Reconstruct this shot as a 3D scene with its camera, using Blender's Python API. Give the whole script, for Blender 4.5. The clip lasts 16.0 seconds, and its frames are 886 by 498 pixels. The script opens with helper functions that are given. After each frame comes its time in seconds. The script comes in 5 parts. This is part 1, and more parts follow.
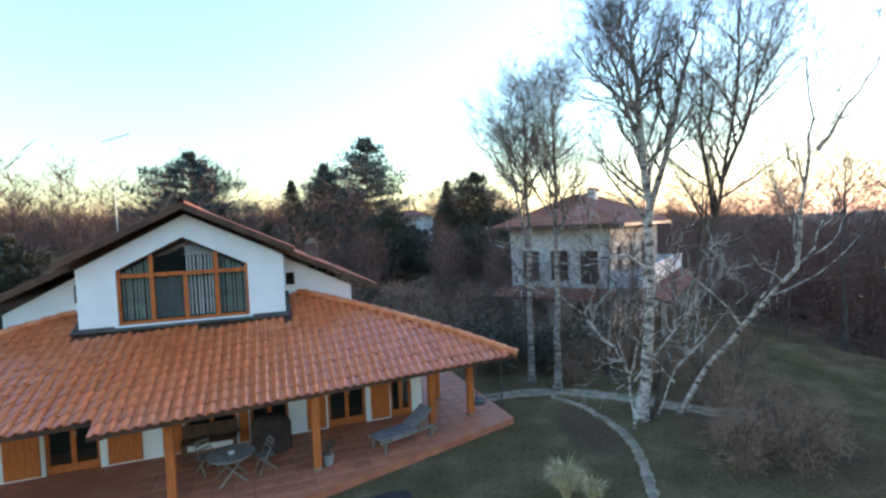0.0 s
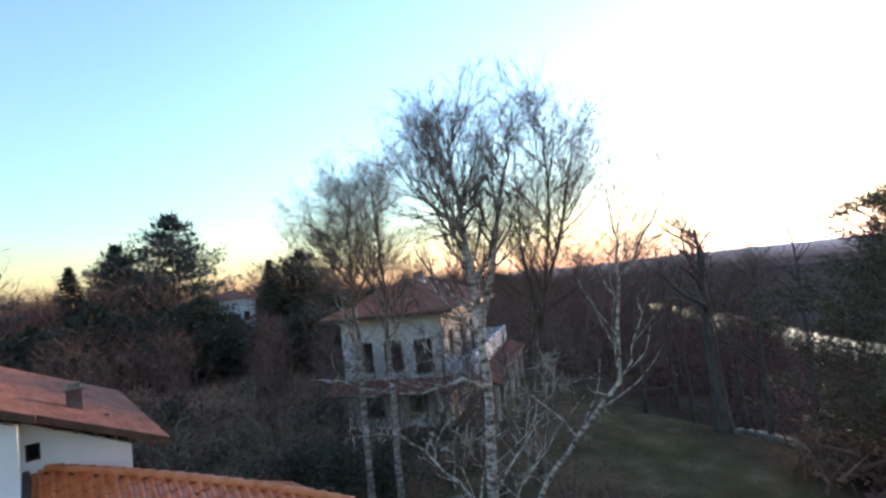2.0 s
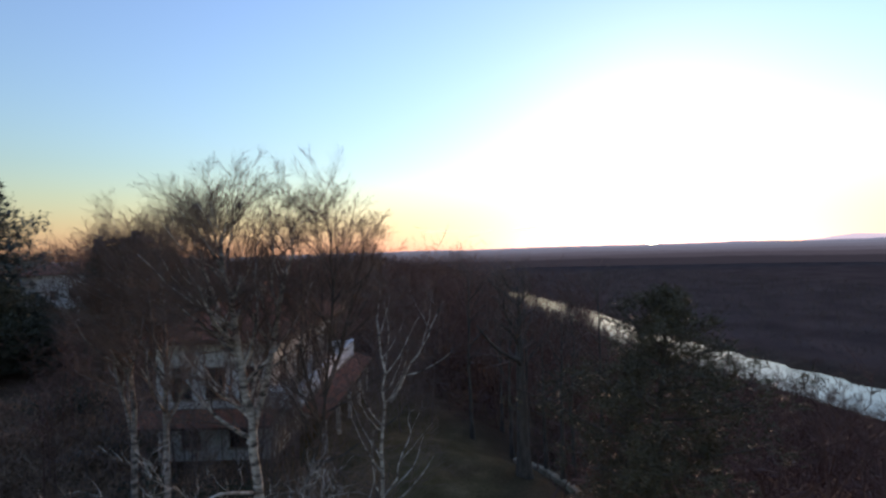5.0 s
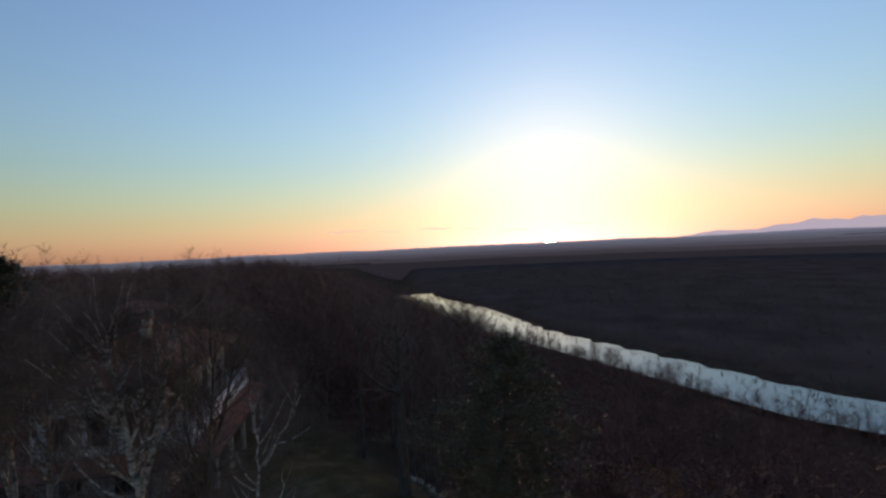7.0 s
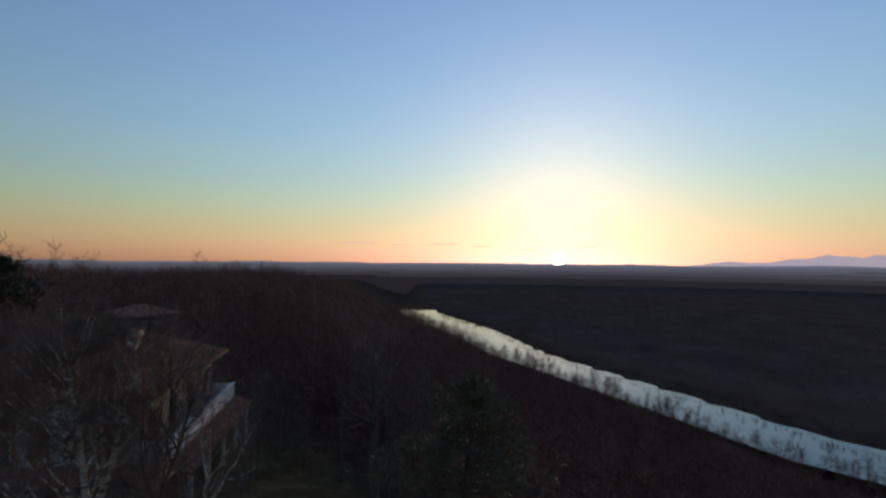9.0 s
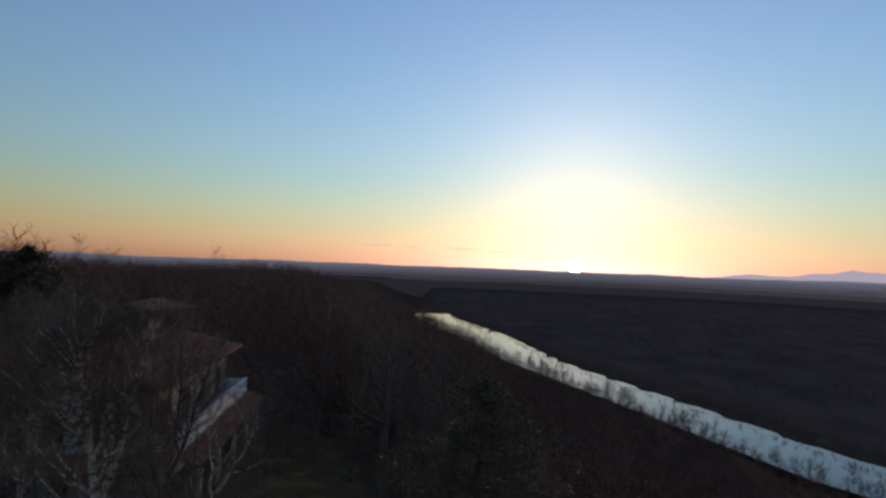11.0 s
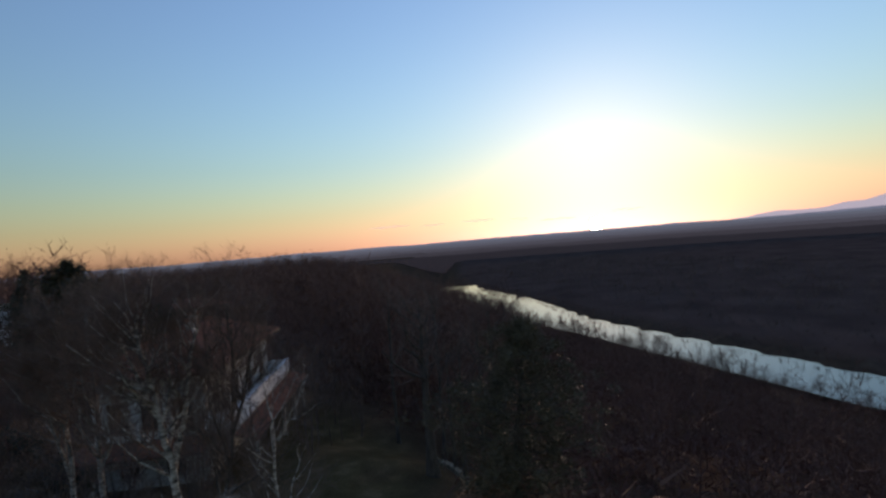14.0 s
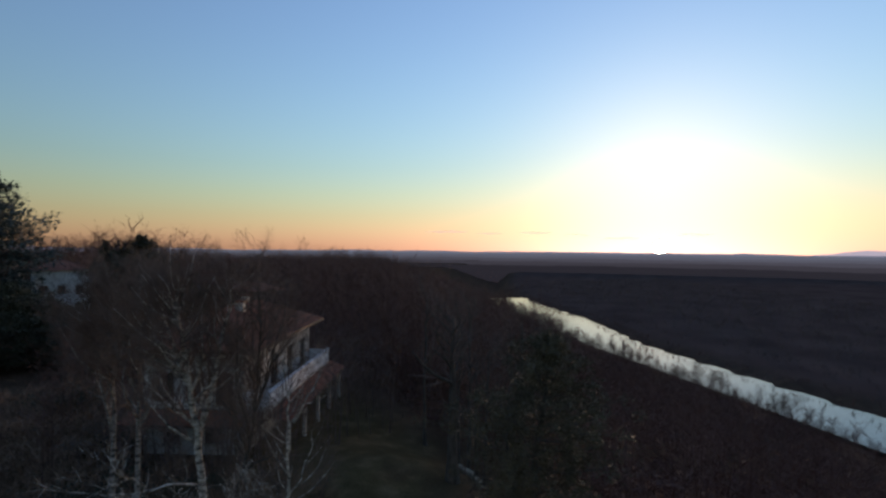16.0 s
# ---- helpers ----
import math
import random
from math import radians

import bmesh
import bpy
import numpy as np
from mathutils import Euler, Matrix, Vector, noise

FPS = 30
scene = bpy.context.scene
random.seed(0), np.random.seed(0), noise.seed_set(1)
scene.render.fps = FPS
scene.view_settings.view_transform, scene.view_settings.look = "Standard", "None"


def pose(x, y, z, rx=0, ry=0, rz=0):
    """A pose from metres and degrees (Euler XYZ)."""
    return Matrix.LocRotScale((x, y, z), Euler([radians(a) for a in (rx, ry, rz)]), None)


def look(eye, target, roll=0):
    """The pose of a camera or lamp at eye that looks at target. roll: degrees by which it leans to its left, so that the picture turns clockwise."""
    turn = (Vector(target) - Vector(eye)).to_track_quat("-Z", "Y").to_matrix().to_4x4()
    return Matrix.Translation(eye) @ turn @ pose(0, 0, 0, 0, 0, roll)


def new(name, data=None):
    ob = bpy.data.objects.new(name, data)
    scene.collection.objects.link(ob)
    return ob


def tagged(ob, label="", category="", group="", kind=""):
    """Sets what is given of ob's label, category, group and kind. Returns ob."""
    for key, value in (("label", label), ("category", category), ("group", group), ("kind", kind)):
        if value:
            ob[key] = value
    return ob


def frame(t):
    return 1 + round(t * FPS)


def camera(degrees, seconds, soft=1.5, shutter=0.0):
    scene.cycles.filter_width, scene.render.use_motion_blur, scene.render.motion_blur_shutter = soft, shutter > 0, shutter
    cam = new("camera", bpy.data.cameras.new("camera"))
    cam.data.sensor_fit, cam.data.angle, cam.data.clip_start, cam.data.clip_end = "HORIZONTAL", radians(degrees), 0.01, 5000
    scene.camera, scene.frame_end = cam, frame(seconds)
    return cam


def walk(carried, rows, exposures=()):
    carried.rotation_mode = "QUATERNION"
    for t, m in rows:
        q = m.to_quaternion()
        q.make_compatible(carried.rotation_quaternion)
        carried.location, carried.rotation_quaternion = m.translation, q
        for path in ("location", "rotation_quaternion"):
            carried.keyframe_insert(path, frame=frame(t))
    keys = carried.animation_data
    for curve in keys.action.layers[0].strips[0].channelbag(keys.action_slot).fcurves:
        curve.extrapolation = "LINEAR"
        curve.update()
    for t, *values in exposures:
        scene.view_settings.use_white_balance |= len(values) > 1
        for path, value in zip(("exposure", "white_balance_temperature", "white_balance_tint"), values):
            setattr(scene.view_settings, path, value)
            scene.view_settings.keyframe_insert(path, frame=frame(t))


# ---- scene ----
# seconds, eye, target, roll
PATH = [
    (0, (-0.017, -0.044, 6.536), (0.056, 9.947, 6.119), -2.41),
    (0.5, (0.001, 0.427, 6.954), (0.031, 10.423, 6.676), -3.20),
    (1, (-0.015, 0.743, 7.395), (0.438, 10.730, 7.153), -4.50),
    (1.5, (-0.331, 0.788, 7.810), (1.700, 10.568, 8.286), -5.18),
    (2, (0.489, 1.459, 8.195), (3.992, 10.803, 8.844), -6.31),
    (2.5, (1.474, 1.744, 8.458), (6.033, 10.643, 8.638), -6.15),
    (3, (2.017, 1.516, 8.936), (6.874, 10.255, 9.131), -5.33),
    (3.5, (2.416, 1.319, 9.417), (7.290, 10.051, 9.414), -3.40),
    (4, (2.703, 1.133, 9.976), (7.587, 9.859, 10.024), -2.33),
    (4.5, (3.141, 1.011, 10.504), (8.061, 9.716, 10.591), -3.02),
    (5, (3.279, 0.754, 11.304), (8.847, 9.061, 11.321), -1.76),
    (7.5, (2.569, -3.133, 14.077), (9.648, 3.930, 14.016), -2.96),
    (8, (2.876, -3.390, 14.345), (9.906, 3.721, 14.266), -2.51),
    (8.5, (3.165, -3.643, 14.566), (10.142, 3.521, 14.531), -2.34),
    (9, (3.410, -3.887, 14.708), (10.316, 3.341, 14.978), 0.55),
    (11.5, (3.664, -3.557, 14.377), (10.311, 3.908, 14.673), 2.29),
    (12, (3.493, -3.527, 14.279), (10.208, 3.878, 14.012), -1.28),
    (12.5, (3.323, -3.535, 14.102), (10.071, 3.825, 13.561), -1.72),
    (13, (3.215, -3.612, 13.853), (9.851, 3.865, 13.591), -3.70),
    (13.5, (3.208, -3.741, 13.619), (9.715, 3.850, 13.456), -4.12),
    (14, (3.314, -3.908, 13.422), (9.666, 3.814, 13.267), -4.68),
    (14.5, (3.485, -4.048, 13.309), (9.555, 3.898, 13.255), -4.49),
    (15, (3.727, -4.206, 13.253), (9.515, 3.948, 13.140), -3.81),
    (15.5, (3.866, -4.345, 13.246), (9.471, 3.937, 13.285), 0.68),
    (16, (3.974, -4.498, 13.280), (9.423, 3.887, 13.305), 0.59),
]
cam = camera(84.45, 16.0, soft=2.6)
walk(cam, [(t, look(eye, target, roll)) for t, eye, target, roll in PATH],
     exposures=[(0.0, 3.36, 6850, 17), (1.0, 3.1, 6850, 20), (2.0, 2.72, 7000, 22), (3.5, 2.42, 7100, 27), (5.0, 1.78, 7150, 29), (7.5, 0.93, 7150, 25), (9.0, 0.82, 7100, 23), (12.5, 1.0, 7050, 23), (16.0, 1.1, 7000, 22)])

# ---- light: a low sun, an open evening sky ----
SUN_AZ = radians(57.1)  # from +y towards +x
SUN_EL = radians(9.0)
SUN_LAMP_EL = radians(4.5)
world = bpy.data.worlds.new("evening_sky")
scene.world = world
world.use_nodes = True
wt = world.node_tree
sky = wt.nodes.new("ShaderNodeTexSky")
sky.sky_type = "NISHITA"
sky.sun_disc = False
sky.sun_elevation = SUN_EL
sky.sun_rotation = SUN_AZ
sky.altitude = 200
sky.air_density = 2.0
sky.dust_density = 0.3
sky.ozone_density = 6.0
bg = wt.nodes["Background"]
bg.inputs["Strength"].default_value = 0.145
tint = wt.nodes.new("ShaderNodeMix")
tint.data_type, tint.blend_type = "RGBA", "MULTIPLY"
tint.inputs[0].default_value = 1.0
tint.inputs[7].default_value = (0.63, 0.67, 0.725, 1)
deepen = wt.nodes.new("ShaderNodeGamma")
deepen.inputs["Gamma"].default_value = 1.3
wt.links.new(sky.outputs[0], deepen.inputs["Color"])
wt.links.new(deepen.outputs[0], tint.inputs[6])
soften = wt.nodes.new("ShaderNodeHueSaturation")
soften.inputs["Saturation"].default_value = 0.88
wt.links.new(tint.outputs[2], soften.inputs["Color"])
# the evening haze pales the yellow of the horizon
split = wt.nodes.new("ShaderNodeSeparateColor")
join = wt.nodes.new("ShaderNodeCombineColor")
wt.links.new(soften.outputs[0], split.inputs[0])
wt.links.new(split.outputs[0], join.inputs[0])
for channel, amount in ((1, 0.05), (2, 0.15)):
    less = wt.nodes.new("ShaderNodeMath")
    less.operation = "SUBTRACT"
    wt.links.new(split.outputs[0], less.inputs[0])
    wt.links.new(split.outputs[channel], less.inputs[1])
    warm = wt.nodes.new("ShaderNodeMath")
    warm.operation = "MAXIMUM"
    warm.inputs[1].default_value = 0.0
    wt.links.new(less.outputs[0], warm.inputs[0])
    lift = wt.nodes.new("ShaderNodeMath")
    lift.operation = "MULTIPLY_ADD"
    lift.inputs[1].default_value = amount
    wt.links.new(warm.outputs[0], lift.inputs[0])
    wt.links.new(split.outputs[channel], lift.inputs[2])
    wt.links.new(lift.outputs[0], join.inputs[channel])
# thin high haze evens out the glow round the sun: no part of the sky passes this radiance
ceiling = wt.nodes.new("ShaderNodeSeparateColor")
evened = wt.nodes.new("ShaderNodeCombineColor")
wt.links.new(join.outputs[0], ceiling.inputs[0])
for channel, most in ((0, 8.2), (1, 8.0), (2, 8.6)):
    last = ceiling.outputs[channel]
    for operation, value, slot in (("MULTIPLY", -1 / most, 1), ("EXPONENT", None, 1), ("SUBTRACT", 1.0, 0), ("MULTIPLY", most, 1)):
        step = wt.nodes.new("ShaderNodeMath")
        step.operation = operation
        if value is not None:
            step.inputs[slot].default_value = value
        wt.links.new(last, step.inputs[1 - slot if value is not None else 0])
        last = step.outputs[0]
    wt.links.new(last, evened.inputs[channel])
wt.links.new(evened.outputs[0], bg.inputs[0])

sun_dir = Vector((math.sin(SUN_AZ) * math.cos(SUN_LAMP_EL), math.cos(SUN_AZ) * math.cos(SUN_LAMP_EL), math.sin(SUN_LAMP_EL)))
sun_data = bpy.data.lights.new("sun", "SUN")
sun_data.energy = 0.9
sun_data.angle = radians(6.0)
sun_data.color = (1.0, 0.74, 0.52)
sun_lamp = new("sun", sun_data)
sun_lamp.rotation_mode = "QUATERNION"
sun_lamp.rotation_quaternion = sun_dir.to_track_quat("Z", "Y")


# ---- materials ----
def nodes_of(name):
    m = bpy.data.materials.new(name)
    m.use_nodes = True
    return m, m.node_tree, m.node_tree.nodes["Principled BSDF"]


def mat(name, a, b, scale=4.0, rough=0.8, metal=0.0, bump=0.3, fine=40.0, c=None, stretch=(1, 1, 1), spec=0.3, random=0.0, dist=0.02):
    """A surface that varies between colours a and b at one scale and is mottled and rough at a finer one."""
    m, t, p = nodes_of(name)
    co = t.nodes.new("ShaderNodeTexCoord")
    mp = t.nodes.new("ShaderNodeMapping")
    mp.inputs["Scale"].default_value = stretch
    t.links.new(co.outputs["Object"], mp.inputs[0])
    n1 = t.nodes.new("ShaderNodeTexNoise")
    n1.inputs["Scale"].default_value = scale
    n1.inputs["Detail"].default_value = 4
    n2 = t.nodes.new("ShaderNodeTexNoise")
    n2.inputs["Scale"].default_value = fine
    n2.inputs["Detail"].default_value = 3
    for n in (n1, n2):
        t.links.new(mp.outputs[0], n.inputs["Vector"])
    r = t.nodes.new("ShaderNodeValToRGB")
    r.color_ramp.elements[0].position, r.color_ramp.elements[1].position = 0.35, 0.65
    r.color_ramp.elements[0].color, r.color_ramp.elements[1].color = (*a, 1), (*b, 1)
    if c:
        e = r.color_ramp.elements.new(0.5)
        e.color = (*c, 1)
    t.links.new(n1.outputs["Fac"], r.inputs[0])
    mx = t.nodes.new("ShaderNodeMix")
    mx.data_type, mx.blend_type = "RGBA", "MULTIPLY"
    mx.inputs[0].default_value = 0.6
    r2 = t.nodes.new("ShaderNodeValToRGB")
    r2.color_ramp.elements[0].position, r2.color_ramp.elements[1].position = 0.3, 0.6
    r2.color_ramp.elements[0].color, r2.color_ramp.elements[1].color = (0.55, 0.55, 0.55, 1), (1.1, 1.1, 1.1, 1)
    t.links.new(n2.outputs["Fac"], r2.inputs[0])
    t.links.new(r.outputs[0], mx.inputs[6])
    t.links.new(r2.outputs[0], mx.inputs[7])
    out = mx.outputs[2]
    if random:
        oi = t.nodes.new("ShaderNodeObjectInfo")
        hs = t.nodes.new("ShaderNodeHueSaturation")
        mr = t.nodes.new("ShaderNodeMapRange")
        mr.inputs["To Min"].default_value, mr.inputs["To Max"].default_value = 1 - random, 1 + random
        t.links.new(oi.outputs["Random"], mr.inputs[0])
        t.links.new(mr.outputs[0], hs.inputs["Value"])
        t.links.new(out, hs.inputs["Color"])
        out = hs.outputs[0]
    t.links.new(out, p.inputs["Base Color"])
    p.inputs["Roughness"].default_value, p.inputs["Metallic"].default_value = rough, metal
    p.inputs["Specular IOR Level"].default_value = spec
    if bump:
        bp = t.nodes.new("ShaderNodeBump")
        bp.inputs["Strength"].default_value, bp.inputs["Distance"].default_value = bump, dist
        t.links.new(n2.outputs["Fac"], bp.inputs["Height"])
        t.links.new(bp.outputs[0], p.inputs["Normal"])
    return m


PLASTER = mat("white_plaster", (0.72, 0.72, 0.70), (0.80, 0.79, 0.77), 1.2, 0.9, bump=0.2, fine=60)
PLASTER_OLD = mat("grey_white_plaster", (0.40, 0.36, 0.315), (0.57, 0.52, 0.455), 0.8, 0.9, bump=0.2, fine=30)
TILE = mat("terracotta_tile", (0.56, 0.115, 0.030), (0.72, 0.19, 0.060), 3.0, 0.28, bump=0.12, fine=30, random=0.10, spec=0.9)
TILE_OLD = mat("aged_terracotta", (0.22, 0.075, 0.04), (0.34, 0.12, 0.07), 0.9, 0.8, bump=0.5, fine=6, stretch=(3, 1, 1))
RIDGE = mat("ridge_tile", (0.56, 0.15, 0.05), (0.72, 0.25, 0.11), 3.0, 0.5, bump=0.2)
WOOD = mat("orange_stained_wood", (0.40, 0.095, 0.022), (0.55, 0.15, 0.036), 3.0, 0.5, bump=0.15, stretch=(6, 6, 1))
WOOD_DARK = mat("dark_brown_wood", (0.06, 0.03, 0.02), (0.12, 0.055, 0.03), 3.0, 0.6, bump=0.2)
WOOD_GREY = mat("weathered_grey_wood", (0.12, 0.108, 0.088), (0.215, 0.19, 0.155), 5.0, 0.8, bump=0.2)
TERRACE = mat("terracotta_paving", (0.36, 0.112, 0.055), (0.47, 0.165, 0.088), 2.0, 0.5, bump=0.2, random=0.15)
LEAD = mat("grey_flashing", (0.05, 0.045, 0.042), (0.085, 0.076, 0.070), 3.0, 0.5, bump=0.1)
STONE = mat("pale_stone", (0.17, 0.135, 0.088), (0.28, 0.225, 0.15), 5.0, 0.9, bump=0.5, random=0.2)
BIRCH = mat("birch_bark", (0.05, 0.042, 0.036), (0.60, 0.54, 0.47), 3.5, 0.8, c=(0.35, 0.305, 0.265), bump=0.4, fine=22, stretch=(1, 1, 2.2))
BIRCH_GREY = mat("grey_birch_bark", (0.05, 0.042, 0.036), (0.30, 0.265, 0.235), 3.5, 0.85, c=(0.17, 0.15, 0.13), bump=0.4, fine=22, stretch=(1, 1, 2.2))
TWIG = mat("bare_twigs", (0.10, 0.066, 0.052), (0.165, 0.112, 0.09), 2.0, 0.8, bump=0)
TWIG_PALE = mat("pale_birch_twigs", (0.48, 0.42, 0.36), (0.70, 0.635, 0.565), 1.2, 0.8, bump=0)
BARK = mat("dark_bark", (0.05, 0.04, 0.032), (0.10, 0.08, 0.065), 4.0, 0.9, bump=0.6, fine=18, stretch=(1, 1, 0.3))
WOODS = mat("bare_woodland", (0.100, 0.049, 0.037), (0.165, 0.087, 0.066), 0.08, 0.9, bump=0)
# greyer copy of the woodland colour, with distance haze put into it
WOODS_HAZED = mat("far_woodland", (0.105, 0.072, 0.060), (0.15, 0.105, 0.088), 0.02, 0.9, bump=0)
NEEDLE = mat("dark_needles", (0.034, 0.035, 0.021), (0.068, 0.066, 0.038), 0.6, 0.7, bump=0)
# lighter blue-green for far cedars, haze put into the needle colour
NEEDLE_HAZED = mat("hazed_needles", (0.04, 0.062, 0.058), (0.07, 0.10, 0.092), 0.6, 0.7, bump=0)
SHRUB = mat("russet_shrub", (0.18, 0.105, 0.066), (0.29, 0.18, 0.115), 2.0, 0.9, bump=0)
STRAW = mat("straw_grass", (0.30, 0.22, 0.10), (0.45, 0.35, 0.18), 4.0, 0.8, bump=0)
BLIND = mat("pale_blind", (0.60, 0.64, 0.58), (0.72, 0.75, 0.70), 3.0, 0.7, bump=0)
# near-black for unseen rooms: their shade is put into the colour
INNER = mat("shade_dark_interior", (0.03, 0.03, 0.03), (0.05, 0.05, 0.045), 1.0, 0.8, bump=0)
METAL = mat("dull_metal", (0.30, 0.31, 0.32), (0.42, 0.43, 0.44), 6.0, 0.4, 0.9, bump=0.1)
WHITE = mat("white_paint", (0.70, 0.70, 0.70), (0.80, 0.80, 0.80), 3.0, 0.5, bump=0.05)
POT = mat("grey_clay", (0.22, 0.20, 0.19), (0.32, 0.30, 0.28), 6.0, 0.8, bump=0.2)

GLASS, gt, gp_ = nodes_of("window_glass")
gp_.inputs["Base Color"].default_value = (0.02, 0.03, 0.03, 1)
gp_.inputs["Roughness"].default_value = 0.06
gp_.inputs["Alpha"].default_value = 0.15
gp_.inputs["Specular IOR Level"].default_value = 0.6

WATER, wtn, wp_ = nodes_of("river_water")
wp_.inputs["Base Color"].default_value = (0.02, 0.03, 0.03, 1)
wp_.inputs["Roughness"].default_value = 0.04
wp_.inputs["Specular IOR Level"].default_value = 1.0
wn = wtn.nodes.new("ShaderNodeTexNoise")
wn.inputs["Scale"].default_value = 0.12
wn.inputs["Detail"].default_value = 4
wb = wtn.nodes.new("ShaderNodeBump")
wb.inputs["Strength"].default_value, wb.inputs["Distance"].default_value = 0.06, 0.4
wc = wtn.nodes.new("ShaderNodeTexCoord")
wtn.links.new(wc.outputs["Object"], wn.inputs["Vector"])
wtn.links.new(wn.outputs["Fac"], wb.inputs["Height"])
wtn.links.new(wb.outputs[0], wp_.inputs["Normal"])

# ---- ground material: lawn near the houses, leaf litter and brown scrub away from them ----
GROUND, g, gp = nodes_of("ground_cover")
co = g.nodes.new("ShaderNodeTexCoord")


def gnoise(scale, detail=4):
    n = g.nodes.new("ShaderNodeTexNoise")
    n.inputs["Scale"].default_value, n.inputs["Detail"].default_value = scale, detail
    g.links.new(co.outputs["Object"], n.inputs["Vector"])
    return n


def gramp(src, stops):
    r = g.nodes.new("ShaderNodeValToRGB")
    while len(r.color_ramp.elements) < len(stops):
        r.color_ramp.elements.new(0.5)
    for e, (pos, col) in zip(r.color_ramp.elements, stops):
        e.position, e.color = pos, (*col, 1)
    g.links.new(src, r.inputs[0])
    return r


lawn = gramp(gnoise(0.7, 6).outputs["Fac"], [(0.3, (0.080, 0.060, 0.029)), (0.55, (0.112, 0.084, 0.041)), (0.7, (0.17, 0.125, 0.068))])
scrub = gramp(gnoise(0.25, 6).outputs["Fac"], [(0.3, (0.062, 0.038, 0.025)), (0.55, (0.10, 0.061, 0.039)), (0.72, (0.14, 0.09, 0.058))])
at_lawn = g.nodes.new("ShaderNodeAttribute")
at_lawn.attribute_name = "lawn"
gm = g.nodes.new("ShaderNodeMix")
gm.data_type = "RGBA"
g.links.new(at_lawn.outputs["Fac"], gm.inputs[0])
g.links.new(scrub.outputs[0], gm.inputs[6])
g.links.new(lawn.outputs[0], gm.inputs[7])
at_far = g.nodes.new("ShaderNodeAttribute")
at_far.attribute_name = "far_side"
# greyer brown beyond the river: distance haze mixed into the ground colour
plain = gramp(gnoise(0.035, 7).outputs["Fac"], [(0.3, (0.062, 0.042, 0.037)), (0.5, (0.088, 0.060, 0.053)), (0.72, (0.115, 0.080, 0.070))])
gfar = g.nodes.new("ShaderNodeMix")
gfar.data_type = "RGBA"
g.links.new(at_far.outputs["Fac"], gfar.inputs[0])
g.links.new(gm.outputs[2], gfar.inputs[6])
g.links.new(plain.outputs[0], gfar.inputs[7])
gf = gramp(gnoise(9.0, 5).outputs["Fac"], [(0.3, (0.55, 0.55, 0.55)), (0.65, (1.15, 1.15, 1.15))])
gx = g.nodes.new("ShaderNodeMix")
gx.data_type, gx.blend_type = "RGBA", "MULTIPLY"
gx.inputs[0].default_value = 0.7
g.links.new(gfar.outputs[2], gx.inputs[6])
g.links.new(gf.outputs[0], gx.inputs[7])
g.links.new(gx.outputs[2], gp.inputs["Base Color"])
gp.inputs["Roughness"].default_value = 0.95
gp.inputs["Specular IOR Level"].default_value = 0.0
gb = g.nodes.new("ShaderNodeBump")
gb.inputs["Strength"].default_value, gb.inputs["Distance"].default_value = 0.6, 0.06
g.links.new(gnoise(14.0, 5).outputs["Fac"], gb.inputs["Height"])
g.links.new(gb.outputs[0], gp.inputs["Normal"])


# ---- building helpers ----
def mesh_of(name, verts, faces, material, smooth=False):
    me = bpy.data.meshes.new(name)
    me.from_pydata([tuple(v) for v in verts], [], faces)
    me.materials.append(material)
    if smooth:
        me.polygons.foreach_set("use_smooth", [True] * len(me.polygons))
    me.update()
    return me


def thing(name, x=0, y=0, z=0, rz=0, label="", category="", group="", kind=""):
    ob = new(name)
    ob.empty_display_size = 0.2
    ob.matrix_basis = pose(x, y, z, 0, 0, rz)
    return tagged(ob, label, category, group, kind)


def part(name, data, material, parent=None, label="", smooth=False):
    """data: a bmesh, or (verts, faces), or a mesh. Linked as one mesh object under its parent."""
    if isinstance(data, bpy.types.Mesh):
        me = data
    elif isinstance(data, tuple):
        me = mesh_of(name, data[0], data[1], material, smooth)
    else:
        me = bpy.data.meshes.new(name)
        data.to_mesh(me)
        data.free()
        me.materials.append(material)
        if smooth:
            me.polygons.foreach_set("use_smooth", [True] * len(me.polygons))
    ob = new(name, me)
    if parent:
        ob.parent = parent
    if label:
        ob["label"] = label
    return ob


def box(bm, x0, y0, z0, x1, y1, z1, m=None, bevel=0.0):
    r = bmesh.ops.create_cube(bm, size=1)
    vs = r["verts"]
    for v in vs:
        v.co = Vector(((x0 + x1) / 2 + v.co.x * (x1 - x0), (y0 + y1) / 2 + v.co.y * (y1 - y0), (z0 + z1) / 2 + v.co.z * (z1 - z0)))
    if bevel:
        es = list({e for v in vs for e in v.link_edges})
        out = bmesh.ops.bevel(bm, geom=es, offset=bevel, segments=1, affect="EDGES")
        vs = list({v for f in out["faces"] for v in f.verts} | {v for v in vs if v.is_valid})
    if m:
        bmesh.ops.transform(bm, matrix=m, verts=vs)
    return bm


def boxes(*args, bevel=0.0):
    bm = bmesh.new()
    for a in args:
        box(bm, *a, bevel=bevel)
    return bm


def prism(poly, y0, y1):
    """A polygon in x and z, drawn out along y."""
    n = len(poly)
    vs = [(x, y0, z) for x, z in poly] + [(x, y1, z) for x, z in poly]
    fs = [tuple(range(n)), tuple(range(2 * n - 1, n - 1, -1))] + [(i, i + n, (i + 1) % n + n, (i + 1) % n) for i in range(n)]
    return vs, fs


